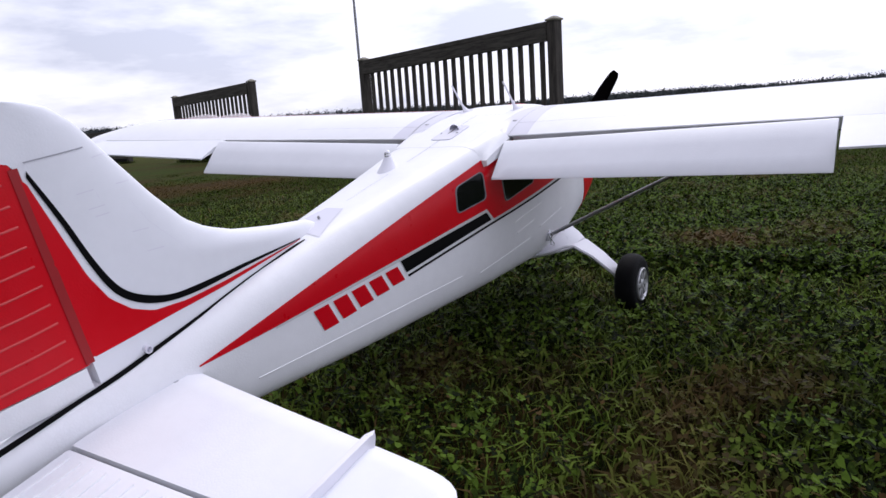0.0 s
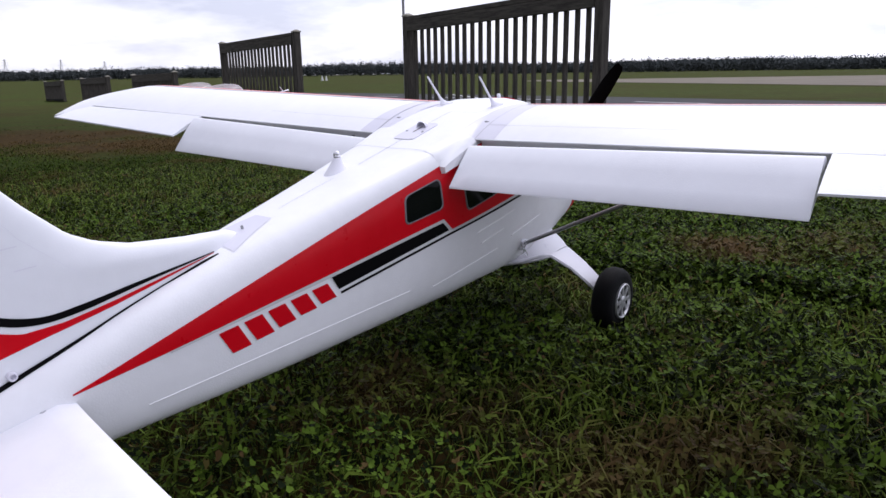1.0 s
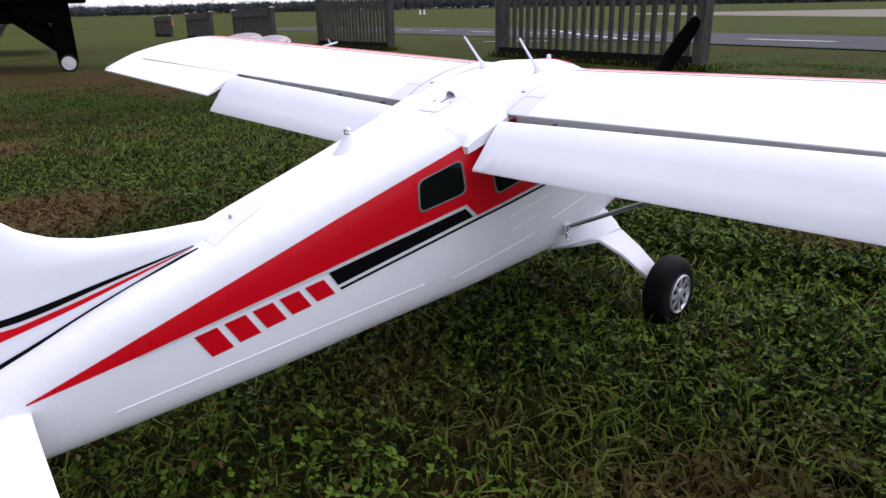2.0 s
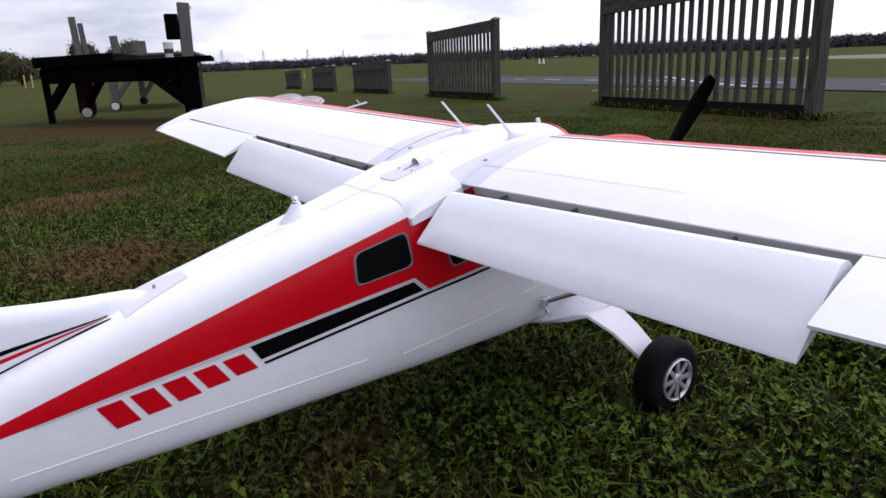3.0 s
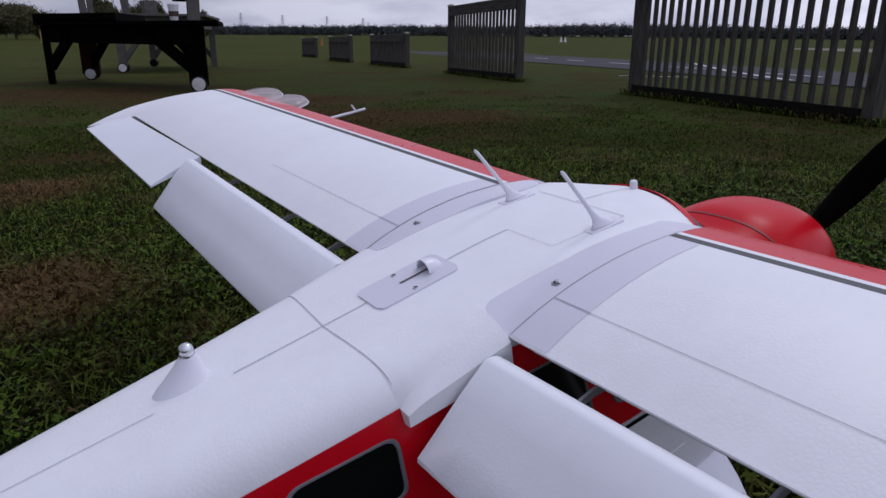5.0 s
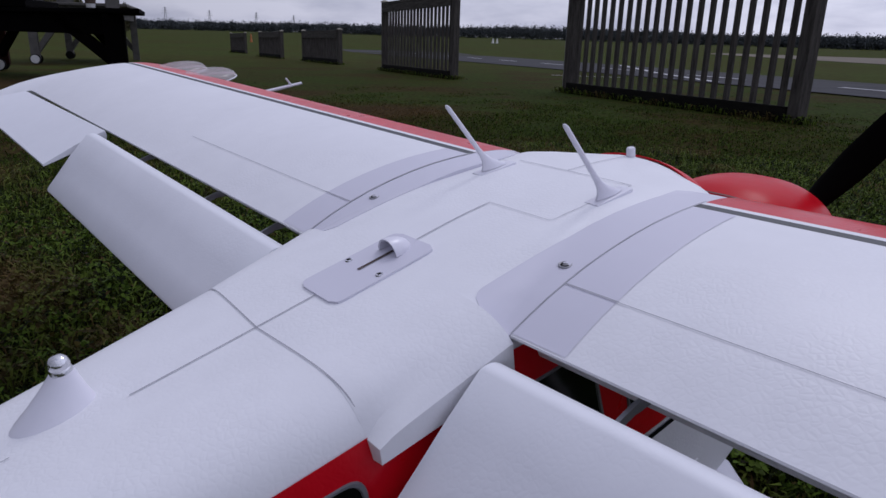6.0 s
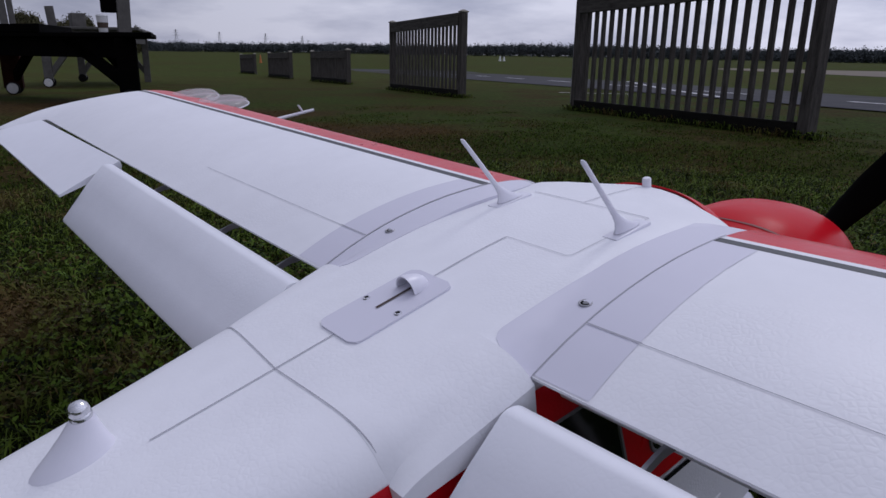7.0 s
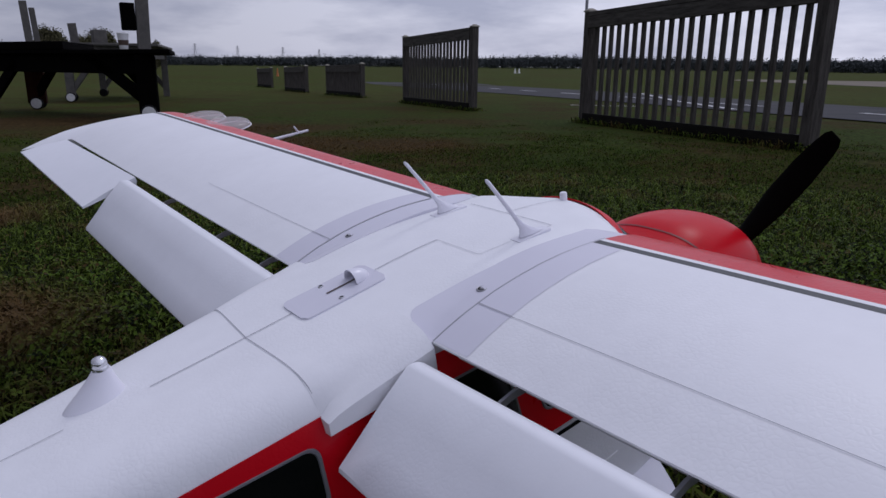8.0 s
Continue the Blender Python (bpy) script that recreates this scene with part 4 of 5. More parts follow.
lathe(bm, [(0.0037, -0.001), (0.0038, 0.0012), (0.0034, 0.0018), (0.0037, 0.0030), (0.0033, 0.0047), (0.0020, 0.0060), (0.0002, 0.0064)], 18, Matrix.Translation((bx, by + 0.0068, bz + 0.0145)))
part("beacon", bm, CHROME, cone, "silver beacon bulb", m=LOC)
bm = bmesh.new()
lathe(bm, [(0.0025, -0.002), (0.0025, 0.0044), (0.0020, 0.0052), (0.0003, 0.0054)], 16, Matrix.Translation((-0.0010, 0.1800, roof(0, 0.1800))))
part("compass_knob", bm, PLASTIC, plane, "small white roof knob", m=LOC)

# ---- fin and rudder ----
FIN = [(-0.03, -0.255), (-0.012, -0.262), (-0.004, -0.275), (0.006, -0.317), (0.018, -0.358), (0.030, -0.383), (0.043, -0.400), (0.071, -0.421), (0.108, -0.4445), (0.132, -0.459), (0.146, -0.473), (0.153, -0.488), (0.1562, -0.505)]


def fin_le(z):
    return float(np.interp(z, [k[0] for k in FIN], [k[1] for k in FIN]))


def fin_half(y, z, off=0.0):
    """Half thickness of the fin at station y, height z."""
    le, te = fin_le(z), -0.508
    t = min(max((le - y) / max(le - te, 1e-4), 0.0), 1.0)
    full = float(np.interp(z, [-0.03, 0.0, 0.05, 0.12, 0.156], [0.0135, 0.0115, 0.0095, 0.0075, 0.0045]))
    edge = min((le - te), 0.10)
    d = min(max(le - y, 0), edge * 0.55) / (edge * 0.55)
    return max(full * math.sqrt(max(1 - (1 - d) ** 2, 0.0)) * (1 - 0.22 * max(0, t - 0.6) / 0.4), 0.0) + off


bm = bmesh.new()
rings = []
for z in list(np.linspace(-0.045, 0.15, 44)) + [0.1525, 0.1545, 0.1556]:
    zz = max(z, -0.03)
    le = fin_le(zz)
    te = -0.5076 if z < 0.117 else -0.5076 - min((z - 0.117) / 0.4, 0.05)
    ys_ = [le + (te - le) * (0.5 - 0.5 * math.cos(math.pi * k / 22)) if k < 12 else le + (te - le) * (0.5 - 0.5 * math.cos(math.pi * k / 22)) for k in range(23)]
    right = [(fin_half(max(y, -0.508), zz), y, z) for y in ys_]
    left = [(-fin_half(max(y, -0.508), zz), y, z) for y in reversed(ys_)]
    rings.append(right + left)
loft(bm, rings)
bmesh.ops.remove_doubles(bm, verts=bm.verts, dist=1e-6)
fin = part("tail_fin", bm, SKIN, plane, "white foam tail fin with red and black trim", m=LOC)


def fin_surf(y, z, off):
    return max(fin_half(y, z), flank(y, z) if z < body_at(y)[1] else 0.0) + off


BK_TOP = [(-0.2985, -0.0125), (-0.3668, -0.0082), (-0.4133, -0.0056), (-0.4382, -0.0024), (-0.4610, 0.0085), (-0.4725, 0.0202), (-0.4815, 0.0423), (-0.4905, 0.0759), (-0.5020, 0.1120)]
BK_LOW = [(-0.2988, -0.0132), (-0.3682, -0.0113), (-0.4127, -0.0106), (-0.4400, -0.0072), (-0.4615, 0.0018), (-0.4762, 0.0159), (-0.4850, 0.0384), (-0.4938, 0.0740), (-0.5034, 0.1080)]
RD_TOP = [(-0.2990, -0.0134), (-0.3878, -0.0137), (-0.4267, -0.0125), (-0.4540, -0.0080), (-0.4690, 0.0006), (-0.4815, 0.0147), (-0.4900, 0.0356), (-0.4970, 0.0686), (-0.5044, 0.1040)]
RD_LOW = [(-0.2992, -0.0138), (-0.3892, -0.0172), (-0.4438, -0.0172), (-0.476, -0.0178), (-0.5078, -0.0180), (-0.5079, 0.030), (-0.5079, 0.109)]
for s in (1, -1):
    trim("black_sweep", BK_TOP, BK_LOW, BLACK, 0.0007, 60, 2, s, fin, True, fin_surf, "black curved sweep on the fin")
    trim("red_sweep", RD_TOP, RD_LOW, RED, 0.0006, 60, 8, s, fin, False, fin_surf, "red area on the fin")
    trim("black_body_line", [(-0.2975, -0.0142), (-0.3780, -0.0220), (-0.4279, -0.0286), (-0.4550, -0.0318), (-0.4984, -0.0368), (-0.5400, -0.0390), (-0.585, -0.0410)], [(-0.2980, -0.0145), (-0.3790, -0.0236), (-0.4290, -0.0306), (-0.4560, -0.0341), (-0.4995, -0.0396), (-0.5416, -0.0430), (-0.585, -0.0455)], BLACK, 0.0008, 60, 2, s, fin, True, fin_surf)
    for pts in (((-0.502, 0.1175), (-0.462, 0.1165)), ((-0.462, 0.1165), (-0.4345, 0.055)), ((-0.4345, 0.055), (-0.398, 0.006)), ((-0.4585, 0.1085), (-0.4475, 0.1085)), ((-0.4485, 0.087), (-0.4370, 0.086)),
                ((-0.478, 0.089), (-0.466, 0.0885)), ((-0.4655, 0.0885), (-0.464, 0.082)), ((-0.474, 0.077), (-0.462, 0.0765)), ((-0.471, 0.071), (-0.461, 0.0705)), ((-0.4495, 0.052), (-0.4365, 0.050)), ((-0.444, 0.035), (-0.430, 0.033))):
        trim("fin_seam", [pts[0], pts[1]], [(pts[0][0] + 0.0002, pts[0][1] - 0.0008), (pts[1][0] + 0.0006, pts[1][1] - 0.0008)], SEAM if pts[0][0] == -0.502 else PLASTIC, 0.0005, 10, 1, s, fin, False, fin_surf)
bm = bmesh.new()
rings = []
for z in np.linspace(-0.0215, 0.1155, 30):
    te = -0.580 - 0.010 * math.sin(math.pi * (z + 0.03) / 0.17)
    h0 = fin_half(-0.508, z) * 0.97
    lift = 1.5 * ((z + 0.0215) / 0.137) ** 2
    ring = [(h0 * 0.7, -0.5077), (h0, -0.5100), (h0 * 0.85, -0.535), (h0 * 0.45, -0.56), (0.0009, te)]
    ring += [(-x, y) for x, y in reversed(ring)]
    rings.append([(x, y, z + lift * max(-0.5080 - y, 0.0)) for x, y in ring])
loft(bm, rings)
rudder = part("rudder", bm, RED, plane, "red ribbed foam rudder", m=LOC)
# strip over the hinge gap, the groove's shade painted in darker red
HINGESHADE = material("hinge_groove_shade", (0.26, 0.001, 0.004), (0.32, 0.002, 0.006), scale=30, rough=0.45)
for s in (1, -1):
    bm = bmesh.new()
    sheet(bm, [[(s * (fin_half(-0.508, z) * k + 0.0007), y, z) for y, k in ((-0.5060, 1.0), (-0.5078, 0.99), (-0.5095, 0.97), (-0.5120, 0.965))] for z in np.linspace(-0.0205, 0.1150, 20)])
    part("hinge_shade", bm, HINGESHADE, rudder, "dark red strip painted as the hinge groove's shade", m=LOC)
RIB = material("red_rib", (0.54, 0.045, 0.045), (0.60, 0.06, 0.06), scale=30, rough=0.4)
for k in range(10):
    z = -0.012 + k * 0.0133
    h0 = fin_half(-0.508, z) * 0.94
    for s in (1, -1):
        bm = bmesh.new()
        pts = [(s * h0 * 0.965, -0.518, z), (s * h0 * 0.87, -0.535, z - 0.0008), (s * h0 * 0.5, -0.56, z - 0.0016), (s * h0 * 0.26, -0.572, z - 0.002)]
        tube(bm, pts, 0.00085, 6)
        part("rib", bm, RIB, rudder, m=LOC)
# white foot of the rudder and control tube
bm = bmesh.new()
rings = []
for z in (-0.040, -0.0225):
    h0 = fin_half(-0.508, z) * 0.95
    rings.append([(h0, -0.5125, z), (h0 * 0.8, -0.54, z), (0.002, -0.582, z), (-0.002, -0.582, z), (-h0 * 0.8, -0.54, z), (-h0, -0.5125, z)])
loft(bm, rings)
part("rudder_foot", bm, FOAM, rudder, "white foot of the rudder", m=LOC)
bm = bmesh.new()
lathe(bm, [(0.0032, 0.0), (0.0032, 0.004), (0.0022, 0.0044), (0.0018, 0.001)], 14, LOC @ Matrix.Translation((fin_surf(-0.470, -0.031, 0), -0.470, -0.031)) @ Matrix.Rotation(radians(90), 4, "Y"))
part("line_outlet", bm, PLASTIC, fin, "small white tube end")

bm = bmesh.new()
sheet(bm, [[(u * (0.011 + 0.015 * (-0.2330 - y) / 0.056), y, roof(u * (0.011 + 0.015 * (-0.2330 - y) / 0.056), y) + 0.0004) for u in np.linspace(-1, 1, 13)] for y in np.linspace(-0.2890, -0.2330, 14)])
part("fin_foot_plate", bm, PATCH, fin, "small lilac-grey plate at the foot of the fin", m=LOC)
bm = bmesh.new()
lathe(bm, [(0.0013, 0), (0.0013, 0.003), (0.0006, 0.0036), (0.0002, 0.0036)], 10, Matrix.Translation((0.001, -0.2585, roof(0.001, -0.2585))))
part("pin", bm, STRUT, fin, m=LOC)

# ---- tailplane ----
ZS = -0.064
for s in (1, -1):
    OUT = [(0.020, -0.443), (0.06, -0.4495), (0.13, -0.4595), (0.20, -0.4690), (0.245, -0.4755), (0.266, -0.4800), (0.278, -0.4870), (0.2845, -0.4985), (0.286, -0.515)]
    bm = bmesh.new()
    rings = []
    for x, yle in along(OUT, 40):
        te = -0.5435
        t = max(0, (x - 0.25) / 0.04)
        th = 0.0052 * (1 - 0.45 * min(t, 1) ** 2)
        ln = yle - te
        ring = []
        for u in np.linspace(0, 1, 10):
            ring.append((s * x, yle - ln * u, ZS + th * math.sqrt(min(u * 6, 1.0) * (2 - min(u * 6, 1.0))) * (1 - 0.25 * u)))
        for u in np.linspace(1, 0.02, 9):
            ring.append((s * x, yle - ln * u, ZS - th * math.sqrt(min(u * 6, 1.0) * (2 - min(u * 6, 1.0))) * (1 - 0.25 * u)))
        rings.append(ring)
    loft(bm, rings)
    stab = part("tailplane", bm, SKIN, plane, "white foam tailplane half", m=LOC)
    # elevator with shallow ribs
    bm = bmesh.new()
    rings = []
    for x in np.linspace(0.022, 0.281, 30):
        rings.append([(s * x, -0.5465, ZS + 0.0030), (s * x, -0.5485, ZS + 0.0037), (s * x, -0.575, ZS + 0.0020), (s * x, -0.604, ZS + 0.0007), (s * x, -0.604, ZS - 0.0007), (s * x, -0.575, ZS - 0.0020), (s * x, -0.5485, ZS - 0.0037)])
    loft(bm, rings)
    elev = part("elevator", bm, SKIN, plane, "white foam elevator with moulded ribs", m=LOC)
    for k in range(18):
        x = 0.032 + 0.0135 * k
        bm = bmesh.new()
        tube(bm, [(s * x, -0.553, ZS + 0.0036), (s * x, -0.575, ZS + 0.0022), (s * x, -0.598, ZS + 0.0011)], 0.0009, 6)
        part("rib", bm, FOAM, elev, m=LOC)
    # end plate
    bm = bmesh.new()
    rings = []
    for z, y0, y1 in ((-0.020, -0.482, -0.545), (-0.002, -0.473, -0.546), (0.005, -0.4695, -0.545), (0.0100, -0.4690, -0.540), (0.0108, -0.4715, -0.530)):
        rings.append([(s * 0.2140 + s * 0.0022, y0 - 0.004, ZS + z), (s * 0.2140, y0, ZS + z), (s * 0.2140 - s * 0.0022, y0 - 0.004, ZS + z), (s * 0.2140 - s * 0.0022, y1, ZS + z), (s * 0.2140 + s * 0.0022, y1, ZS + z)])
    loft(bm, rings)
    part("end_plate", bm, PLASTIC, stab, "upright white plastic end plate", m=LOC)
    bm = bmesh.new()
    lathe(bm, [(0.0022, 0), (0.0022, 0.0006), (0.0008, 0.0008), (0.0006, 0.0002)], 12, Matrix.Translation((s * 0.0260, -0.465, ZS + 0.0046)))
    part("screw", bm, CHROME, stab, m=LOC)

# ---- propeller ----
bm = bmesh.new()
HUB = Vector((-0.002, 0.380, -0.112))
for sg in (1, -1):
    d = Vector((0.0864, 0, 0.1187)).normalized() * sg
    q = Vector((-d.z, 0, d.x))
    rings = []
    for r, c, tw, th in ((0.0, 0.012, 50, 0.008), (0.015, 0.014, 48, 0.007), (0.04, 0.0245, 38, 0.0045), (0.075, 0.0275, 28, 0.0032), (0.11, 0.0250, 20, 0.0024), (0.134, 0.0195, 15, 0.0018), (0.1440, 0.0160, 14, 0.0014), (0.1490, 0.0100, 14, 0.001)):
        u = (q * math.cos(radians(tw)) + Vector((0, 1, 0)) * math.sin(radians(tw))).normalized()
        n_ = d.cross(u).normalized()
        rings.append([HUB + d * r + u * c / 2 * math.cos(a) + n_ * th / 2 * math.sin(a) for a in [2 * math.pi * j / 14 for j in range(14)]])
    loft(bm, rings)
prop = part("propeller", bm, PROP, plane, "matt black two-blade propeller", m=LOC)
bm = bmesh.new()
lathe(bm, [(0.020, -0.012), (0.0205, 0.0), (0.018, 0.012), (0.012, 0.022), (0.004, 0.029), (0.0003, 0.030)], 24, LOC @ Matrix.Translation(HUB) @ Matrix.Rotation(radians(-90), 4, "X"))
part("spinner", bm, PROP, prop)

# ---- undercarriage ----
for s in (1, -1):
    bm = bmesh.new()
    secs = [((0.040, 0.096), 0.118, 0.205), ((0.070, 0.1035), 0.128, 0.208), ((0.086, 0.108), 0.148, 0.212), ((0.093, 0.106), 0.160, 0.214), ((0.114, 0.088), 0.178, 0.221), ((0.139, 0.061), 0.195, 0.230), ((0.146, 0.046), 0.203, 0.226)]
    rings = []
    for i, ((x, z), y0, y1) in enumerate(secs):
        a = Vector(secs[max(i - 1, 0)][0])
        b = Vector(secs[min(i + 1, len(secs) - 1)][0])
        t = (b - a).normalized()
        nx, nz = -t.y * 0.0022, t.x * 0.0022
        rings.append([(s * (x + nx), y0 + 0.002, z + nz), (s * (x + nx), y1 - 0.002, z + nz), (s * x, y1, z), (s * (x - nx), y1 - 0.002, z - nz), (s * (x - nx), y0 + 0.002, z - nz), (s * x, y0, z)])
    loft(bm, rings)
    leg = part("gear_leg", bm, PLASTIC, plane, "flat white landing gear leg")
    bm = bmesh.new()
    rings = []
    for x, z0, z1, y0, y1 in ((0.040, 0.0935, 0.134, 0.118, 0.222), (0.066, 0.0985, 0.130, 0.128, 0.220), (0.082, 0.1015, 0.120, 0.142, 0.216), (0.0915, 0.1040, 0.1110, 0.156, 0.214)):
        rings.append([(s * x, y0, z0 + 0.002), (s * x, y0 + 0.003, z0), (s * x, y1 - 0.003, z0), (s * x, y1, z0 + 0.003), (s * x, y1, z1 - 0.004), (s * x, y1 - 0.006, z1), (s * x, y0 + 0.030, z1 - 0.001), (s * x, y0 + 0.008, z0 + 0.35 * (z1 - z0))])
    loft(bm, rings)
    part("gear_fairing", bm, PLASTIC, plane, "white plastic fairing of the landing gear")
    bm = bmesh.new()
    lathe(bm, [(0.0028, 0), (0.0028, 0.002), (0.0016, 0.0026), (0.0003, 0.0026)], 12, Matrix.Translation((s * 0.070, 0.178, 0.1255)))
    part("bolt", bm, CHROME, leg)
    wheel = new("wheel")
    wheel.parent = plane
    wheel["label"] = "black balloon tyre on a silver spoked rim"
    WM = Matrix.Translation((s * 0.1590, 0.213, 0.0455)) @ Matrix.Rotation(radians(90 * s), 4, "Y")
    bm = bmesh.new()
    prof = [(0.0235, -0.0120), (0.0300, -0.0140), (0.0365, -0.0135), (0.0405, -0.0105), (0.0426, -0.0060), (0.0432, 0.0), (0.0426, 0.0060), (0.0405, 0.0110), (0.0365, 0.0145), (0.0300, 0.0150), (0.0235, 0.0140)]
    lathe(bm, prof, 48, WM)
    part("tyre", bm, TYRE, wheel)
    bm = bmesh.new()
    lathe(bm, [(0.0235, 0.010), (0.0238, 0.0164), (0.0222, 0.0172), (0.0210, 0.0160), (0.0200, 0.0120)], 36, WM)
    lathe(bm, [(0.0085, 0.0110), (0.0080, 0.0156), (0.0050, 0.0172), (0.0024, 0.0172), (0.0018, 0.0145)], 24, WM)
    rim = part("rim", bm, SILVER, wheel, "silver spoked rim")
    bm = bmesh.new()
    lathe(bm, [(0.0215, 0.0112), (0.0005, 0.0112)], 24, WM)
    part("rim_disc", bm, TYRE, rim)
    for k in range(8):
        bm = bmesh.new()
        box(bm, (0.0060, -0.0024, 0.0120), (0.0212, 0.0024, 0.0160), 0.0009, WM @ Matrix.Rotation(2 * math.pi * k / 8, 4, "Z"))
        part("spoke", bm, SILVER, rim)
    bm = bmesh.new()
    tube(bm, [(s * 0.136, 0.212, 0.0455), (s * 0.170, 0.212, 0.0455)], 0.0024, 10)
    part("axle", bm, CHROME, wheel)
bm = bmesh.new()
tube(bm, [(0, -0.545, 0.10), (0, -0.552, 0.055), (0, -0.556, 0.018)], 0.0022, 8)
part("tail_wheel_leg", bm, STRUT, plane)
bm = bmesh.new()
lathe(bm, [(0.006, -0.0055), (0.014, -0.006), (0.0175, -0.003), (0.0175, 0.003), (0.014, 0.006), (0.006, 0.0055)], 24, Matrix.Translation((0, -0.556, 0.0175)) @ Matrix.Rotation(radians(90), 4, "Y"))
part("tail_wheel", bm, TYRE, plane, "small black tail wheel")


# ---- fence panels ----
def fence(a, b, tall, count, label):
    """A railing panel: two capped posts, rails and square balusters."""
    a, b = Vector((*a, lie(*a))), Vector((*b, lie(*b)))
    d = b - a
    L = Vector((d.x, d.y)).length
    root = new("fence_panel")
    root.location = a
    root.rotation_euler = (0, 0, math.atan2(d.y, d.x))
    drop = d.z
    for x, z0 in ((0.0, 0.0), (L, drop)):
        bm = bmesh.new()
        box(bm, (x - 0.034, -0.034, z0 - 0.25), (x + 0.034, 0.034, z0 + tall), 0.004)
        post = part("post", bm, WOOD, root, smooth=False)
        bm = bmesh.new()
        box(bm, (x - 0.042, -0.042, z0 + tall), (x + 0.042, 0.042, z0 + tall + 0.013), 0.004)
        r = bmesh.ops.create_cone(bm, segments=4, radius1=0.052, radius2=0.016, depth=0.016, cap_ends=True)
        for v in r["verts"]:
            v.co = Matrix.Translation((x, 0, z0 + tall + 0.0205)) @ Matrix.Rotation(radians(45), 4, "Z") @ v.co
        part("cap", bm, CAPW, post, "pale weathered post cap", smooth=False)

    def rail(z, high, deep, name, yo=0.0, mat=RAILW):
        bm = bmesh.new()
        beam(bm, (0.035, yo, z), (L - 0.035, yo, z + drop), deep, high, 0.004)
        part(name, bm, mat, root, smooth=False)
    rail(tall - 0.080, 0.085, 0.034, "top_rail", -0.0285)
    rail(tall - 0.018, 0.034, 0.085, "cap_rail")
    rail(0.030, 0.105, 0.034, "bottom_rail", -0.0285, LOWRAILW)
    for k in range(count):
        x = 0.035 + (L - 0.070) * (k + 0.75) / (count + 0.5)
        z = drop * x / L
        bm = bmesh.new()
        wob = random.uniform(-0.003, 0.003)
        box(bm, (x - 0.0135 + wob, -0.011, z + 0.03), (x + 0.0135 + wob, 0.015, z + tall - 0.045), 0.003)
        part("baluster", bm, WOOD, root, smooth=False)
    return tagged(root, label, "fence", "fence panels along the runway")


TALL = "tall weathered grey wooden railing panel with square balusters standing in grass"
LOW = "low weathered grey wooden railing panel standing in grass"
# ends, height, balusters and label of each panel
FENCES = [((-3.444, 4.179), (-1.351, 3.501), 0.850, 21, TALL), ((-7.488, 5.222), (-5.371, 4.625), 0.850, 20, TALL), ((-11.839, 6.404), (-9.701, 5.888), 0.54, 20, LOW),
          ((-15.431, 7.219), (-13.296, 6.688), 0.545, 20, LOW), ((-21.102, 8.934), (-18.960, 8.434), 0.56, 20, LOW)]
for near_end, far_end, tall_, count_, words in FENCES:
    fence(near_end, far_end, tall_, count_, words)
bm = bmesh.new()
px, py = -3.56, 4.26
tube(bm, [(px, py, lie(px, py) - 0.2), (px, py, 0.9), (px - 0.02, py, 3.2)], [0.013, 0.012, 0.009], 10)
tagged(finish("flag_pole", bm, POLE), "thin grey metal pole beside a fence post", "pole")


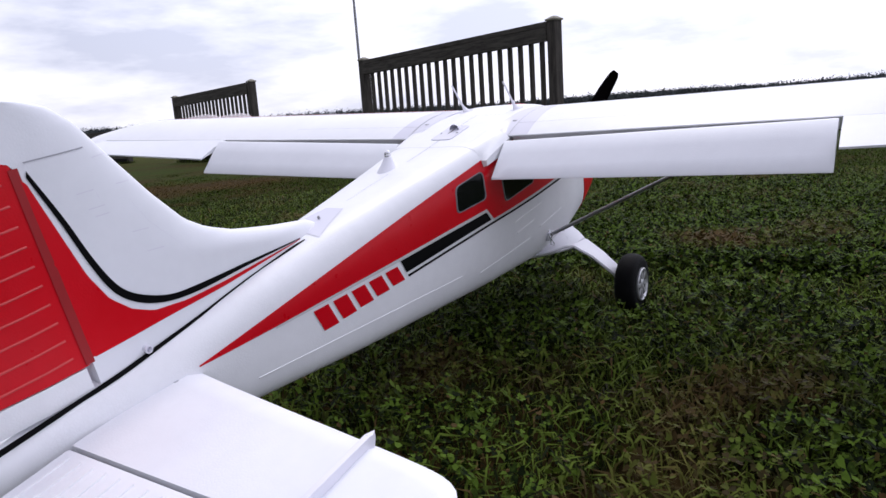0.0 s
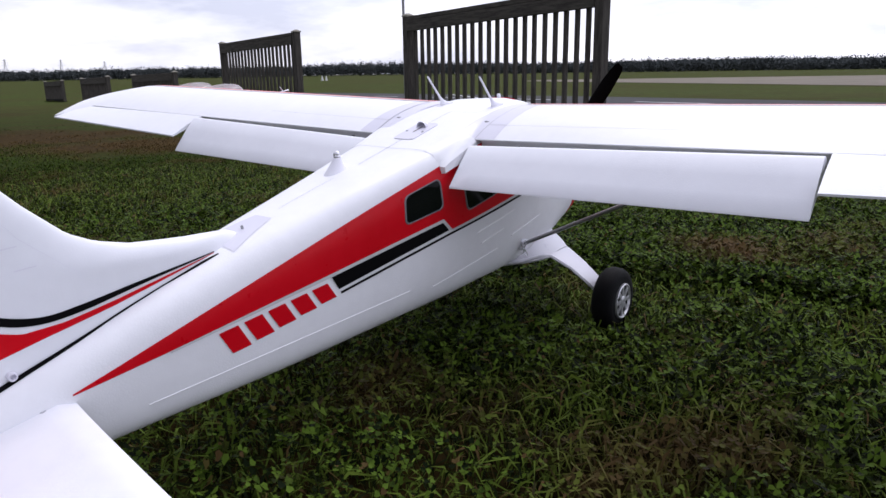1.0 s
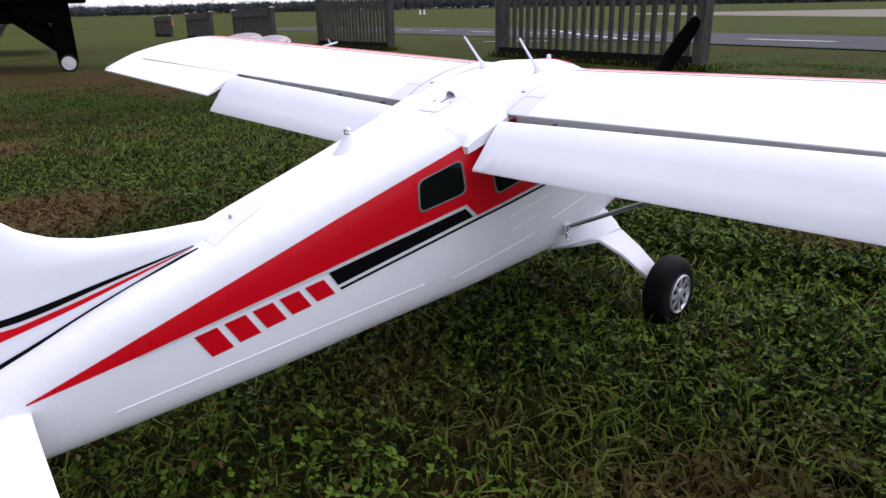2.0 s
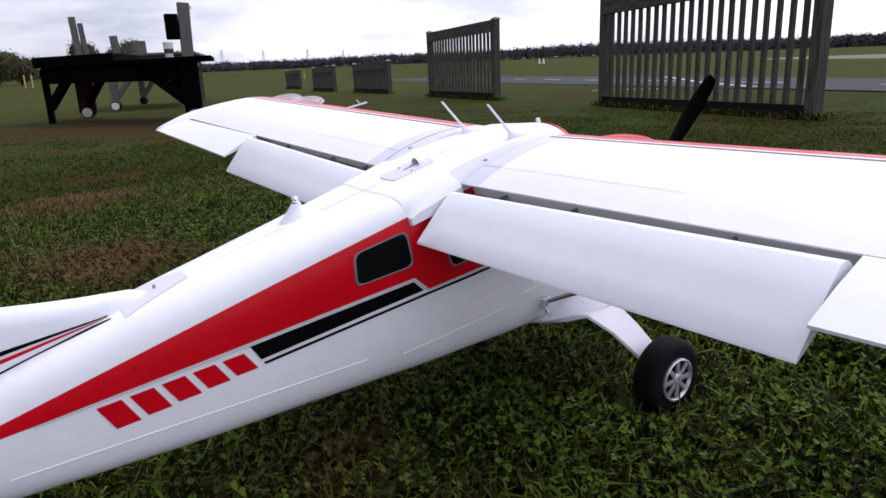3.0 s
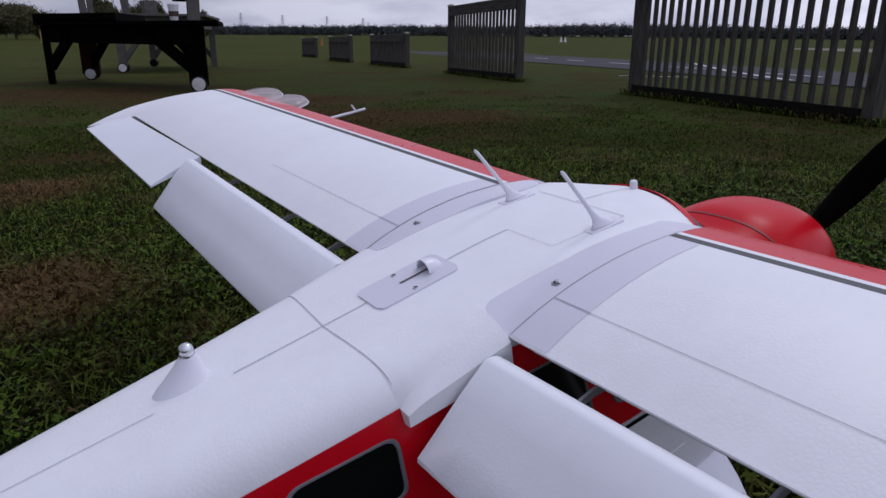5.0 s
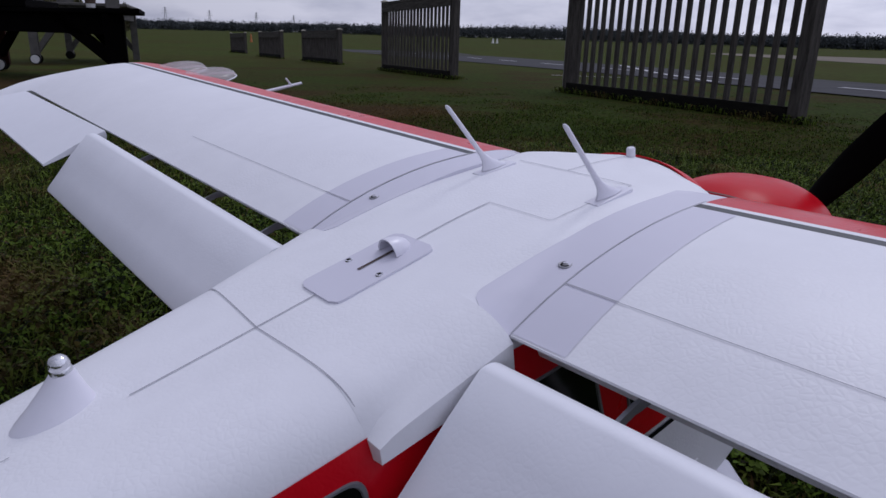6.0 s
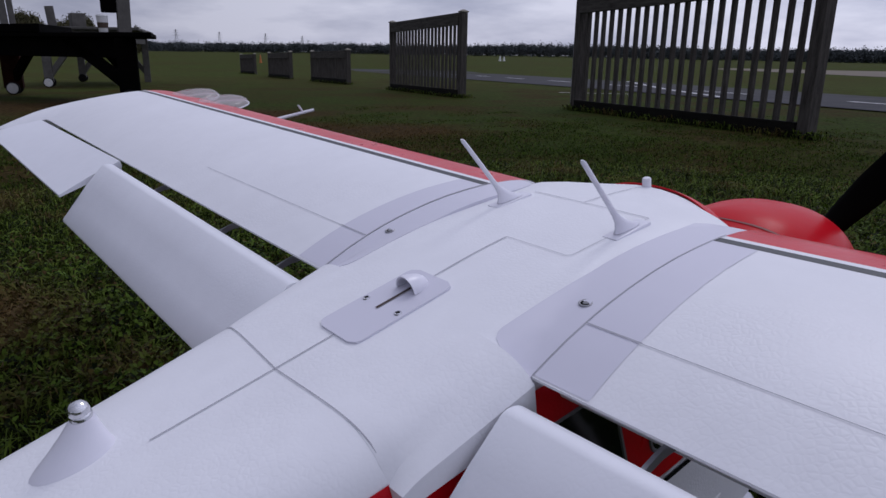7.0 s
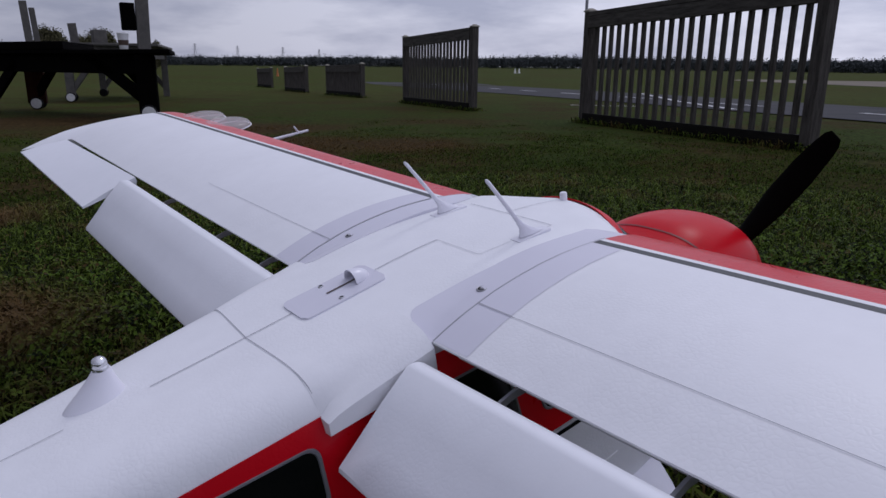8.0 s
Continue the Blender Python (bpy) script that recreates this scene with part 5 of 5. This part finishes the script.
# ---- work benches on wheels ----
def bench(c, top, wood, legw, wheels, label, raised=None, brace_w=0.07, over=(0.15, 0.15)):
    """A wooden bench: corner points c on the ground (near right, near left, far left, far right), top height."""
    root = new("work_bench")
    c = [Vector((x, y, lie(x, y))) for x, y in c]
    root.location = (0, 0, 0)
    ctr = sum(c, Vector()) / 4
    u_ = (c[1] - c[0]).normalized()
    w_ = (c[3] - c[0]).normalized()
    outer = [c[0] - u_ * over[0] - w_ * 0.10, c[1] + u_ * over[1] - w_ * 0.10, c[2] + u_ * over[1] + w_ * 0.10, c[3] - u_ * over[0] + w_ * 0.10]

    def slab(name, pts, z0, z1, mat):
        bm = bmesh.new()
        lo_ = [bm.verts.new((p.x, p.y, z0)) for p in pts]
        hi_ = [bm.verts.new((p.x, p.y, z1)) for p in pts]
        n = len(pts)
        bm.faces.new(lo_)
        bm.faces.new(hi_)
        for k in range(n):
            bm.faces.new((lo_[k], lo_[(k + 1) % n], hi_[(k + 1) % n], hi_[k]))
        bmesh.ops.bevel(bm, geom=list(bm.edges), offset=0.006, segments=1, affect="EDGES")
        return part(name, bm, mat, root, smooth=False)
    # top planks
    n = 5
    for k in range(n):
        a, b = k / n + 0.004, (k + 1) / n - 0.004
        slab("plank", [outer[0].lerp(outer[3], a), outer[1].lerp(outer[2], a), outer[1].lerp(outer[2], b), outer[0].lerp(outer[3], b)], top - 0.035, top, wood)
    for i, j in ((0, 1), (1, 2), (2, 3), (3, 0)):
        bm = bmesh.new()
        beam(bm, (c[i].x, c[i].y, top - 0.110), (c[j].x, c[j].y, top - 0.110), 0.04, 0.15, 0.004)
        part("apron", bm, wood, root, smooth=False)
    for i, p in enumerate(c):
        foot = 0.06 if i in wheels else 0.0
        bm = bmesh.new()
        stout = i == 2 and legw is DARKW
        beam(bm, (p.x, p.y, p.z + foot), (p.x, p.y, top - 0.04), 0.10, (0.17 if stout else 0.10 if legw is GREYW else 0.14) if stout or legw is GREYW or i == 0 else 0.05, 0.004, (0.3, 1, 0))
        part("leg", bm, BROWNW if stout else legw, root, "dark brown wooden leg" if stout else "", smooth=False)
        q = c[(1, 0, 3, 2)[i]]
        bm = bmesh.new()
        u = (q - p).normalized()
        lng, grey = (0.66, True) if i == 0 and legw is DARKW else (0.42, False)
        beam(bm, (p.x + u.x * 0.03, p.y + u.y * 0.03, p.z + 0.16), (p.x + u.x * lng, p.y + u.y * lng, top - (0.03 if grey else 0.10)), 0.04, brace_w, 0.004)
        part("brace", bm, wood, root, "long black brace" if grey else "", smooth=False)
        if i in wheels:
            v = Vector((0.30, -0.95, 0)).normalized()
            side = Vector((0.95, -0.30, 0)).normalized()
            axle = bmesh.new()
            a_, b_ = p + side * 0.09, p - side * 0.12
            tube(axle, [(a_.x, a_.y, p.z + 0.062), (b_.x, b_.y, p.z + 0.062)], 0.008, 8)
            part("axle", axle, STRUT, root)
            for e, ax in ((a_, 1), (b_, -1)):
                wroot = new("wheel")
                wroot.parent = root
                M = Matrix.Translation((e.x, e.y, p.z + 0.062)) @ side.to_track_quat("Z", "Y").to_matrix().to_4x4()
                bm = bmesh.new()
                lathe(bm, [(0.044, -0.016), (0.056, -0.018), (0.062, -0.012), (0.063, 0.0), (0.062, 0.012), (0.056, 0.018), (0.044, 0.016)], 28, M)
                part("tyre", bm, TYRE, wroot)
                bm = bmesh.new()
                lathe(bm, [(0.046, -0.012), (0.052, 0.012), (0.050, 0.0185), (0.030, 0.0195), (0.012, 0.0205), (0.005, 0.0215), (0.0005, 0.0215)], 24, M)
                part("hub", bm, WHEELW if ax == 1 and not (i == 2 and legw is GREYW) else TYRE, wroot)
    if raised:
        a, b = raised
        slab("raised_board", [outer[0].lerp(outer[1], a), outer[0].lerp(outer[1], b), outer[3].lerp(outer[2], b), outer[3].lerp(outer[2], a)], top, top + 0.065, wood)
    return tagged(root, label, "work bench", "work benches")


BTOP = 0.497
bench([(-5.407, 1.353), (-7.24, 0.498), (-8.0, 0.949), (-6.24, 1.64)], BTOP, DARKW, DARKW, (0, 2), "black wooden work bench on white wheels", (0.50, 1.0), 0.09, (0.28, 0.12))
bench([(-9.37, 2.45), (-9.92, 1.60), (-12.40, 2.52), (-11.85, 3.37)], 0.64, GREYW, GREYW, (1, 2), "weathered pale grey wooden work bench on wheels")


def post_pair(x, y, z0, z1, mat, label, two, wide=0.065, lean=-0.012):
    root = new("bench_post")
    for k in range(2 if two else 1):
        bm = bmesh.new()
        beam(bm, (x - 0.02 * k, y + 0.072 * k, z0), (x - 0.03 - 0.02 * k, y + lean + 0.072 * k, z1 - 0.06 * k), 0.03, (wide, 0.05)[k], 0.004, (0, 1, 0))
        part("board", bm, mat, root, smooth=False)
    return tagged(root, label, "post")


post_pair(-7.66, 0.90, BTOP + 0.065, 0.965, GREYW, "pair of weathered upright boards on the bench", True)
post_pair(-5.47, 1.375, BTOP, 0.925, GREYW, "weathered upright post on the black bench", False, 0.095, 0.022)
bm = bmesh.new()
box(bm, (-10.50, 2.03, 0.64), (-10.32, 2.20, 0.83), 0.01)
tagged(finish("wooden_box", bm, GREYW), "weathered grey wooden box on the grey bench", "box")
bm = bmesh.new()
beam(bm, (-10.30, 1.79, 0.64), (-10.30, 1.77, 0.90), 0.05, 0.10, 0.006, (0, 1, 0))
tagged(finish("wooden_post", bm, GREYW), "short weathered post on the grey bench", "post")
bm = bmesh.new()
box(bm, (-5.51, 1.232, 0.635), (-5.45, 1.330, 0.835), 0.008)
box(bm, (-5.455, 1.240, 0.655), (-5.445, 1.312, 0.815), 0.004)
tagged(finish("speaker_box", bm, DARKW), "black box fixed to the bench post", "box")
bm = bmesh.new()
tube(bm, [(-5.49, 1.38, 0.905), (-5.49, 1.440, 0.905), (-5.49, 1.456, 0.887), (-5.49, 1.446, 0.873)], 0.006, 8)
tagged(finish("wire_hook", bm, STRUT), "small bent metal hook on the bench post", "hook")
cup = new("paper_cup")
bm = bmesh.new()
CU = Matrix.Translation((-5.46, 1.225, BTOP))
lathe(bm, [(0.029, 0.0), (0.030, 0.002), (0.040, 0.108), (0.0425, 0.109), (0.0425, 0.114), (0.0395, 0.118), (0.036, 0.122), (0.0005, 0.122)], 24, CU)
part("cup_body", bm, PAPER, cup)
bm = bmesh.new()
lathe(bm, [(0.0335, 0.028), (0.0345, 0.028), (0.0385, 0.066), (0.0375, 0.066)], 24, CU)
part("sleeve", bm, SLEEVE, cup, "dark card sleeve")
tagged(cup, "white paper coffee cup with a dark sleeve on the bench", "cup")

# ---- far things ----
rng = np.random.default_rng(5)


def foliage(name, places, mat, quad=0.5, per=90):
    """Many small leaf clumps in crowns; places: x, y, base height, crown height, crown radius."""
    V = []
    for x, y, z0, h, r in places:
        c = rng.normal(size=(per, 3))
        c /= np.linalg.norm(c, axis=1)[:, None]
        c *= rng.uniform(0.45, 1.0, (per, 1)) ** 0.5
        c *= 1 + 0.35 * np.sin(c[:, :1] * 5 + x) * np.cos(c[:, 1:2] * 4 + y)
        odd = (np.arange(per) % 2 == 1)[:, None]
        c = c * np.where(odd, 0.62, 1.0)
        o = np.array([x, y, z0 + h * 0.5]) + c * np.array([r, r, h * 0.5])
        a, b = rng.normal(size=(per, 3)), rng.normal(size=(per, 3))
        size = np.where(odd, 1.7, 0.8) * quad
        a *= size * rng.uniform(0.6, 1.3, (per, 1)) / np.linalg.norm(a, axis=1)[:, None]
        b *= size * rng.uniform(0.6, 1.3, (per, 1)) / np.linalg.norm(b, axis=1)[:, None]
        V.append(np.stack([o - a, o - b * 0.8, o + a, o + b], 1).reshape(-1, 3))
    V = np.concatenate(V)
    me = bpy.data.meshes.new(name)
    me.from_pydata(V.tolist(), [], np.arange(len(V)).reshape(-1, 4).tolist())
    me.materials.append(mat)
    return new(name, me)


WOODS = []
for k in range(900):
    a = radians(78 + 112 * k / 900 + rng.uniform(-0.3, 0.3))
    d = 300 + rng.uniform(-25, 40) + 60 * math.sin(3 * a)
    h = float(np.interp(math.degrees(a), [78, 100, 112, 125, 134, 142, 150, 160, 190], [5.3, 5.6, 5.2, 5.5, 6.1, 5.2, 4.6, 4.4, 4.4])) * d / 300 + 0.3 * math.sin(17 * a + 1) + rng.uniform(-0.4, 0.5)
    WOODS.append((d * math.cos(a), d * math.sin(a), -0.9, h, rng.uniform(2.2, 4.0)))
tagged(foliage("far_woods", WOODS, LEAFHAZE, 0.30, 330), "distant line of woods along the horizon, paled by painted haze", "woods", kind="stuff")


def tree(az, d, h, r, label):
    x, y = d * math.cos(radians(az)), d * math.sin(radians(az))
    root = new("tree")
    root.location = (x, y, -0.45)
    bm = bmesh.new()
    tube(bm, [(0, 0, 0), (0.1, 0, h * 0.3), (0.0, 0.1, h * 0.75)], [0.035 * h, 0.028 * h, 0.01 * h], 8)
    for k in range(5):
        a = k * 1.3
        tube(bm, [(0.05, 0, h * (0.25 + 0.06 * k)), (r * 0.6 * math.cos(a), r * 0.6 * math.sin(a), h * (0.45 + 0.07 * k))], [0.014 * h, 0.004 * h], 6)
    part("trunk", bm, BARK, root)
    places = []
    for k in range(10):
        a = rng.uniform(0, 6.28)
        q = rng.uniform(0.2, 0.62) * r
        places.append((q * math.cos(a), q * math.sin(a), h * rng.uniform(0.04, 0.42), h * rng.uniform(0.42, 0.55), r * rng.uniform(0.45, 0.65)))
    crown = foliage("crown", places, LEAFTREE, 0.024 * h, 1300)
    crown.parent = root
    return tagged(root, label, "tree", "field-side trees")


for az, d, h, r in ((171.2, 100, 5.8, 2.0), (169.7, 108, 5.1, 2.4), (168.1, 100, 5.4, 2.3), (166.9, 104, 4.6, 1.8), (164.4, 110, 4.5, 1.4), (175.3, 92, 4.1, 2.2), (176.7, 90, 4.4, 3.0), (178.4, 96, 4.8, 3.4), (180.5, 92, 5.0, 3.4)):
    tree(az, d, h, r, "dark leafy tree at the far side of the field")


def pylon(az, d, h):
    x, y = d * math.cos(radians(az)), d * math.sin(radians(az))
    root = new("transmission_tower")
    root.location = (x, y, -0.5)
    bm = bmesh.new()
    for sx in (1, -1):
        for sy in (1, -1):
            beam(bm, (sx * h * 0.09, sy * h * 0.09, 0), (sx * h * 0.012, sy * h * 0.012, h), 0.16, 0.16)
    for k in range(6):
        z0, z1 = h * k / 6, h * (k + 1) / 6
        w0, w1 = h * (0.09 - 0.078 * k / 6), h * (0.09 - 0.078 * (k + 1) / 6)
        for sx in (1, -1):
            beam(bm, (sx * w0, -w0, z0), (-sx * w1, -w1, z1), 0.10, 0.10)
    part("mast", bm, POLE, root, smooth=False)
    for z, l in ((0.72, 0.16), (0.84, 0.13), (0.95, 0.10)):
        bm = bmesh.new()
        u = Vector((-math.sin(radians(az)), math.cos(radians(az)), 0)) * h * l
        beam(bm, (-u.x, -u.y, h * z), (u.x, u.y, h * z), 0.2, 0.2)
        part("arm", bm, POLE, root, smooth=False)
    tagged(root, "thin grey lattice power line tower on the horizon", "power tower", "power line towers")


for az, h in ((161.5, 19), (158.4, 17.5), (155.0, 17), (152.2, 15.5)):
    pylon(az, 700, h)


def marker(x, y, h, w_, mat, label, cat):
    bm = bmesh.new()
    z = lie(x, y)
    lathe(bm, [(w_, 0), (w_, h * 0.08), (w_ * 0.75, h * 0.1), (w_ * 0.3, h * 0.95), (0.001, h)], 12, Matrix.Translation((x, y, z)))
    tagged(finish(cat.replace(" ", "_"), bm, mat), label, cat)


marker(-46, 20.95, 0.55, 0.10, ORANGE, "small orange marker cone standing in the field", "marker cone")
def field_post(az, d, h):
    x, y = d * math.cos(radians(az)), d * math.sin(radians(az))
    bm = bmesh.new()
    tube(bm, [(x, y, lie(x, y) - 0.1), (x, y, lie(x, y) + h * 0.9), (x, y, lie(x, y) + h)], [0.06, 0.06, 0.03], 10)
    tagged(finish("field_post", bm, YELLOWP), "yellow marker post standing at the field edge", "marker post", "yellow field posts")


field_post(175.24, 62, 1.0)
field_post(174.79, 62, 1.0)
marker(-67.7, 64.3, 0.6, 0.2, PAPER, "small white marker beside the runway", "runway marker")
marker(-67.4, 64.75, 0.6, 0.2, PAPER, "small white marker beside the runway", "runway marker")


# ---- grass and clover ----
def away(p):
    return np.hypot(np.maximum(np.abs(p[:, 0] - 0.15) - 0.75, 0), np.maximum(np.abs(p[:, 1] - 0.45) - 0.85, 0))


def scatter(n, reach, wide):
    """Random places: dense round the model, thinning out softly towards wide metres in front of the camera."""
    k = int(n * 0.58)
    r = 1.45 * rng.uniform(0, 1, k) ** 0.62
    a = rng.uniform(0, 6.2832, k)
    near = np.stack([0.22 + r * np.cos(a), 0.42 + r * np.sin(a)], 1)
    u = rng.uniform(0, 1, n - k)
    r = 0.7 * (wide / 0.7) ** (u ** reach)
    a = np.radians(rng.normal(122, 34, n - k))
    far = np.stack([0.35 + r * np.cos(a), -0.25 + r * np.sin(a)], 1)
    return np.concatenate([near, far])


def free_of_wheels(p):
    ok = np.ones(len(p), bool)
    for wx in (0.1565, -0.1565):
        ok &= ~((np.abs(p[:, 0] - wx) < 0.018) & (np.abs(p[:, 1] - 0.212) < 0.030))
    ok &= ~((np.abs(p[:, 0]) < 0.008) & (np.abs(p[:, 1] + 0.556) < 0.02))
    return p[ok]


def field_noise(p, s, k):
    return np.array([noise.noise(Vector((x * s + k, y * s, k * 0.7))) for x, y in p])


def clover(n):
    p = free_of_wheels(scatter(n, 1.5, 2.0))
    p = p[rng.uniform(0, 1, len(p)) < np.clip(1.1 - 0.8 * away(p), 0.12, 1)]
    cl = field_noise(p, 4.5, 3.1)
    p = p[cl > rng.uniform(-0.55, 0.30, len(p))]
    d = away(p)
    size = (0.0031 + 0.0028 * rng.uniform(0, 1, len(p))) * (1 + 0.10 * d)
    z = (0.008 + 0.036 * rng.uniform(0, 1, len(p)) ** 1.1 + 0.012 * field_noise(p, 9, 9.0)) * np.clip(1.0 - 0.7 * d, 0.12, 1)
    near_wheel = np.minimum(np.hypot(p[:, 0] - 0.1565, p[:, 1] - 0.212), np.hypot(p[:, 0] + 0.1565, p[:, 1] - 0.212))
    z *= np.clip(near_wheel / 0.09, 0.35, 1)
    V, F = [], []
    yaw = rng.uniform(0, 6.28, len(p))
    tx, ty = rng.normal(0, 0.5, len(p)), rng.normal(0, 0.5, len(p))
    shape = [(0.0, 0.0, 0.0), (0.62, -0.52, 0.10), (1.12, -0.42, 0.16), (1.02, 0.0, 0.02), (1.12, 0.42, 0.16), (0.62, 0.52, 0.10)]
    for (x, y), r, h, a0, ux, uy in zip(p, size, z, yaw, tx, ty):
        g = lie(x, y)
        for k in range(3):
            a = a0 + 2.094 * k
            c, s = math.cos(a), math.sin(a)
            i = len(V)
            for lx, ly, lz in shape:
                qx, qy = (lx * c - ly * s) * r, (lx * s + ly * c) * r
                V.append((x + qx, y + qy, g + h + lz * r * 0.8 + qx * ux + qy * uy))
            F += [(i, i + 1, i + 2, i + 3), (i, i + 3, i + 4, i + 5)]
    me = bpy.data.meshes.new("clover")
    me.from_pydata(V, [], F)
    me.materials.append(CLOVER)
    me.shade_smooth()
    return tagged(new("clover", me), "low green clover leaves in the lawn", "clover", kind="stuff")


def leaf_sheet(name, quads, mat, label, category):
    """One mesh of many four-cornered blades; quads: n x 4 x 3."""
    n = len(quads)
    me = bpy.data.meshes.new(name)
    me.vertices.add(n * 4)
    me.vertices.foreach_set("co", np.ascontiguousarray(quads, dtype=np.float32).ravel())
    me.loops.add(n * 4)
    me.loops.foreach_set("vertex_index", np.arange(n * 4, dtype=np.int32))
    me.polygons.add(n)
    me.polygons.foreach_set("loop_start", np.arange(0, n * 4, 4, dtype=np.int32))
    me.update(calc_edges=True)
    me.materials.append(mat)
    return tagged(new(name, me), label, category, kind="stuff")


def ring_places(n, r0, r1, grow):
    """Random places round the model, each claiming more room the further out it stands."""
    r = np.linspace(r0, r1, 400)
    weight = np.cumsum(r / (1 + grow * r) ** 2)
    q = np.interp(rng.uniform(0, 1, n), (weight - weight[0]) / (weight[-1] - weight[0]), r)
    a = rng.uniform(0, 6.2832, n)
    return np.stack([-0.1 + q * np.cos(a), 0.45 + q * np.sin(a)], 1)


def blade_quads(p, tall, wide, lean):
    """Bent blades: foot, two shoulders and a drooping tip."""
    a = rng.uniform(0, 6.2832, len(p))
    c, s = np.cos(a), np.sin(a)
    g = np.array([lie(x, y) for x, y in p])
    out_ = tall * lean
    tip_z = tall * np.clip(1 - 0.42 * lean, 0.12, 1)
    mid_o, mid_z = out_ * 0.42, tall * 0.66
    tw = rng.normal(0, 0.35, len(p)) * wide

    def corner(o, z, e):
        return np.stack([p[:, 0] + c * o - s * e, p[:, 1] + s * o + c * e, g + z], 1)
    return np.stack([corner(0, -0.002, 0), corner(mid_o, mid_z + tw, wide), corner(out_, tip_z, 0), corner(mid_o, mid_z - tw, -wide)], 1)


def grass():
    # fine blades round the model
    p = free_of_wheels(ring_places(230000, 0.0, 1.8, 0.3))
    k = len(p)
    t = (0.016 + 0.026 * rng.uniform(0, 1, k) ** 1.6) * (1 + 0.45 * field_noise(p, 6, 5.0))
    near = blade_quads(p, t, 0.0007 + 0.0008 * rng.uniform(0, 1, k), rng.uniform(0.4, 1.8, k))
    # coarser tufts out over the lawn, thinner in the bare spots
    p = ring_places(640000, 1.0, 6.2, 0.7)
    r = np.hypot(p[:, 0], p[:, 1] - 0.45)
    lump = field_noise(p, 3.2, 2.0) + 0.6 * field_noise(p, 11.0, 7.0) - 1.75 * np.clip((r - 1.8) / 4.4, 0, 1)
    p = p[lump > rng.uniform(-1.0, 0.15, len(p))]
    r = np.hypot(p[:, 0], p[:, 1] - 0.45)
    k = len(p)
    t = (0.008 + 0.013 * rng.uniform(0, 1, k)) * (1 - 0.07 * r) * (1 + 0.5 * field_noise(p, 7, 1.0))
    far = blade_quads(p, t, (0.0009 + 0.0011 * rng.uniform(0, 1, k)) * (0.8 + 0.22 * r), rng.uniform(0.6, 2.1, k))
    # longer grass left standing along the fence panels
    tuft = []
    for (a, b, _, _, _), k in zip(FENCES, (6500, 5000, 2500, 1500, 1200)):
        u = rng.uniform(-0.03, 1.03, (k, 1))
        tuft.append(np.array(a) * (1 - u) + np.array(b) * u + rng.normal(0, 0.035, (k, 2)))
    p = np.concatenate(tuft)
    k = len(p)
    edge = blade_quads(p, 0.022 + 0.045 * rng.uniform(0, 1, k) ** 2.5, 0.0028 + 0.002 * rng.uniform(0, 1, k), rng.uniform(0.2, 1.2, k))
    leaf_sheet("grass", np.concatenate([near, edge]), BLADE, "fine grass blades round the model and along the fences", "grass")
    leaf_sheet("lawn_tufts", far, TUFT, "short mown green lawn with dry brown patches", "grass")


clover(120000)
grass()


# ---- true size ----
# the plan above is drawn at 1 : 1.3, the fences and benches give the true scale
for me in bpy.data.meshes:
    me.transform(Matrix.Scale(SIZE, 4))
for ob in scene.objects:
    if ob.parent is None and ob.type in {"MESH", "EMPTY"}:
        ob.location = ob.location * SIZE
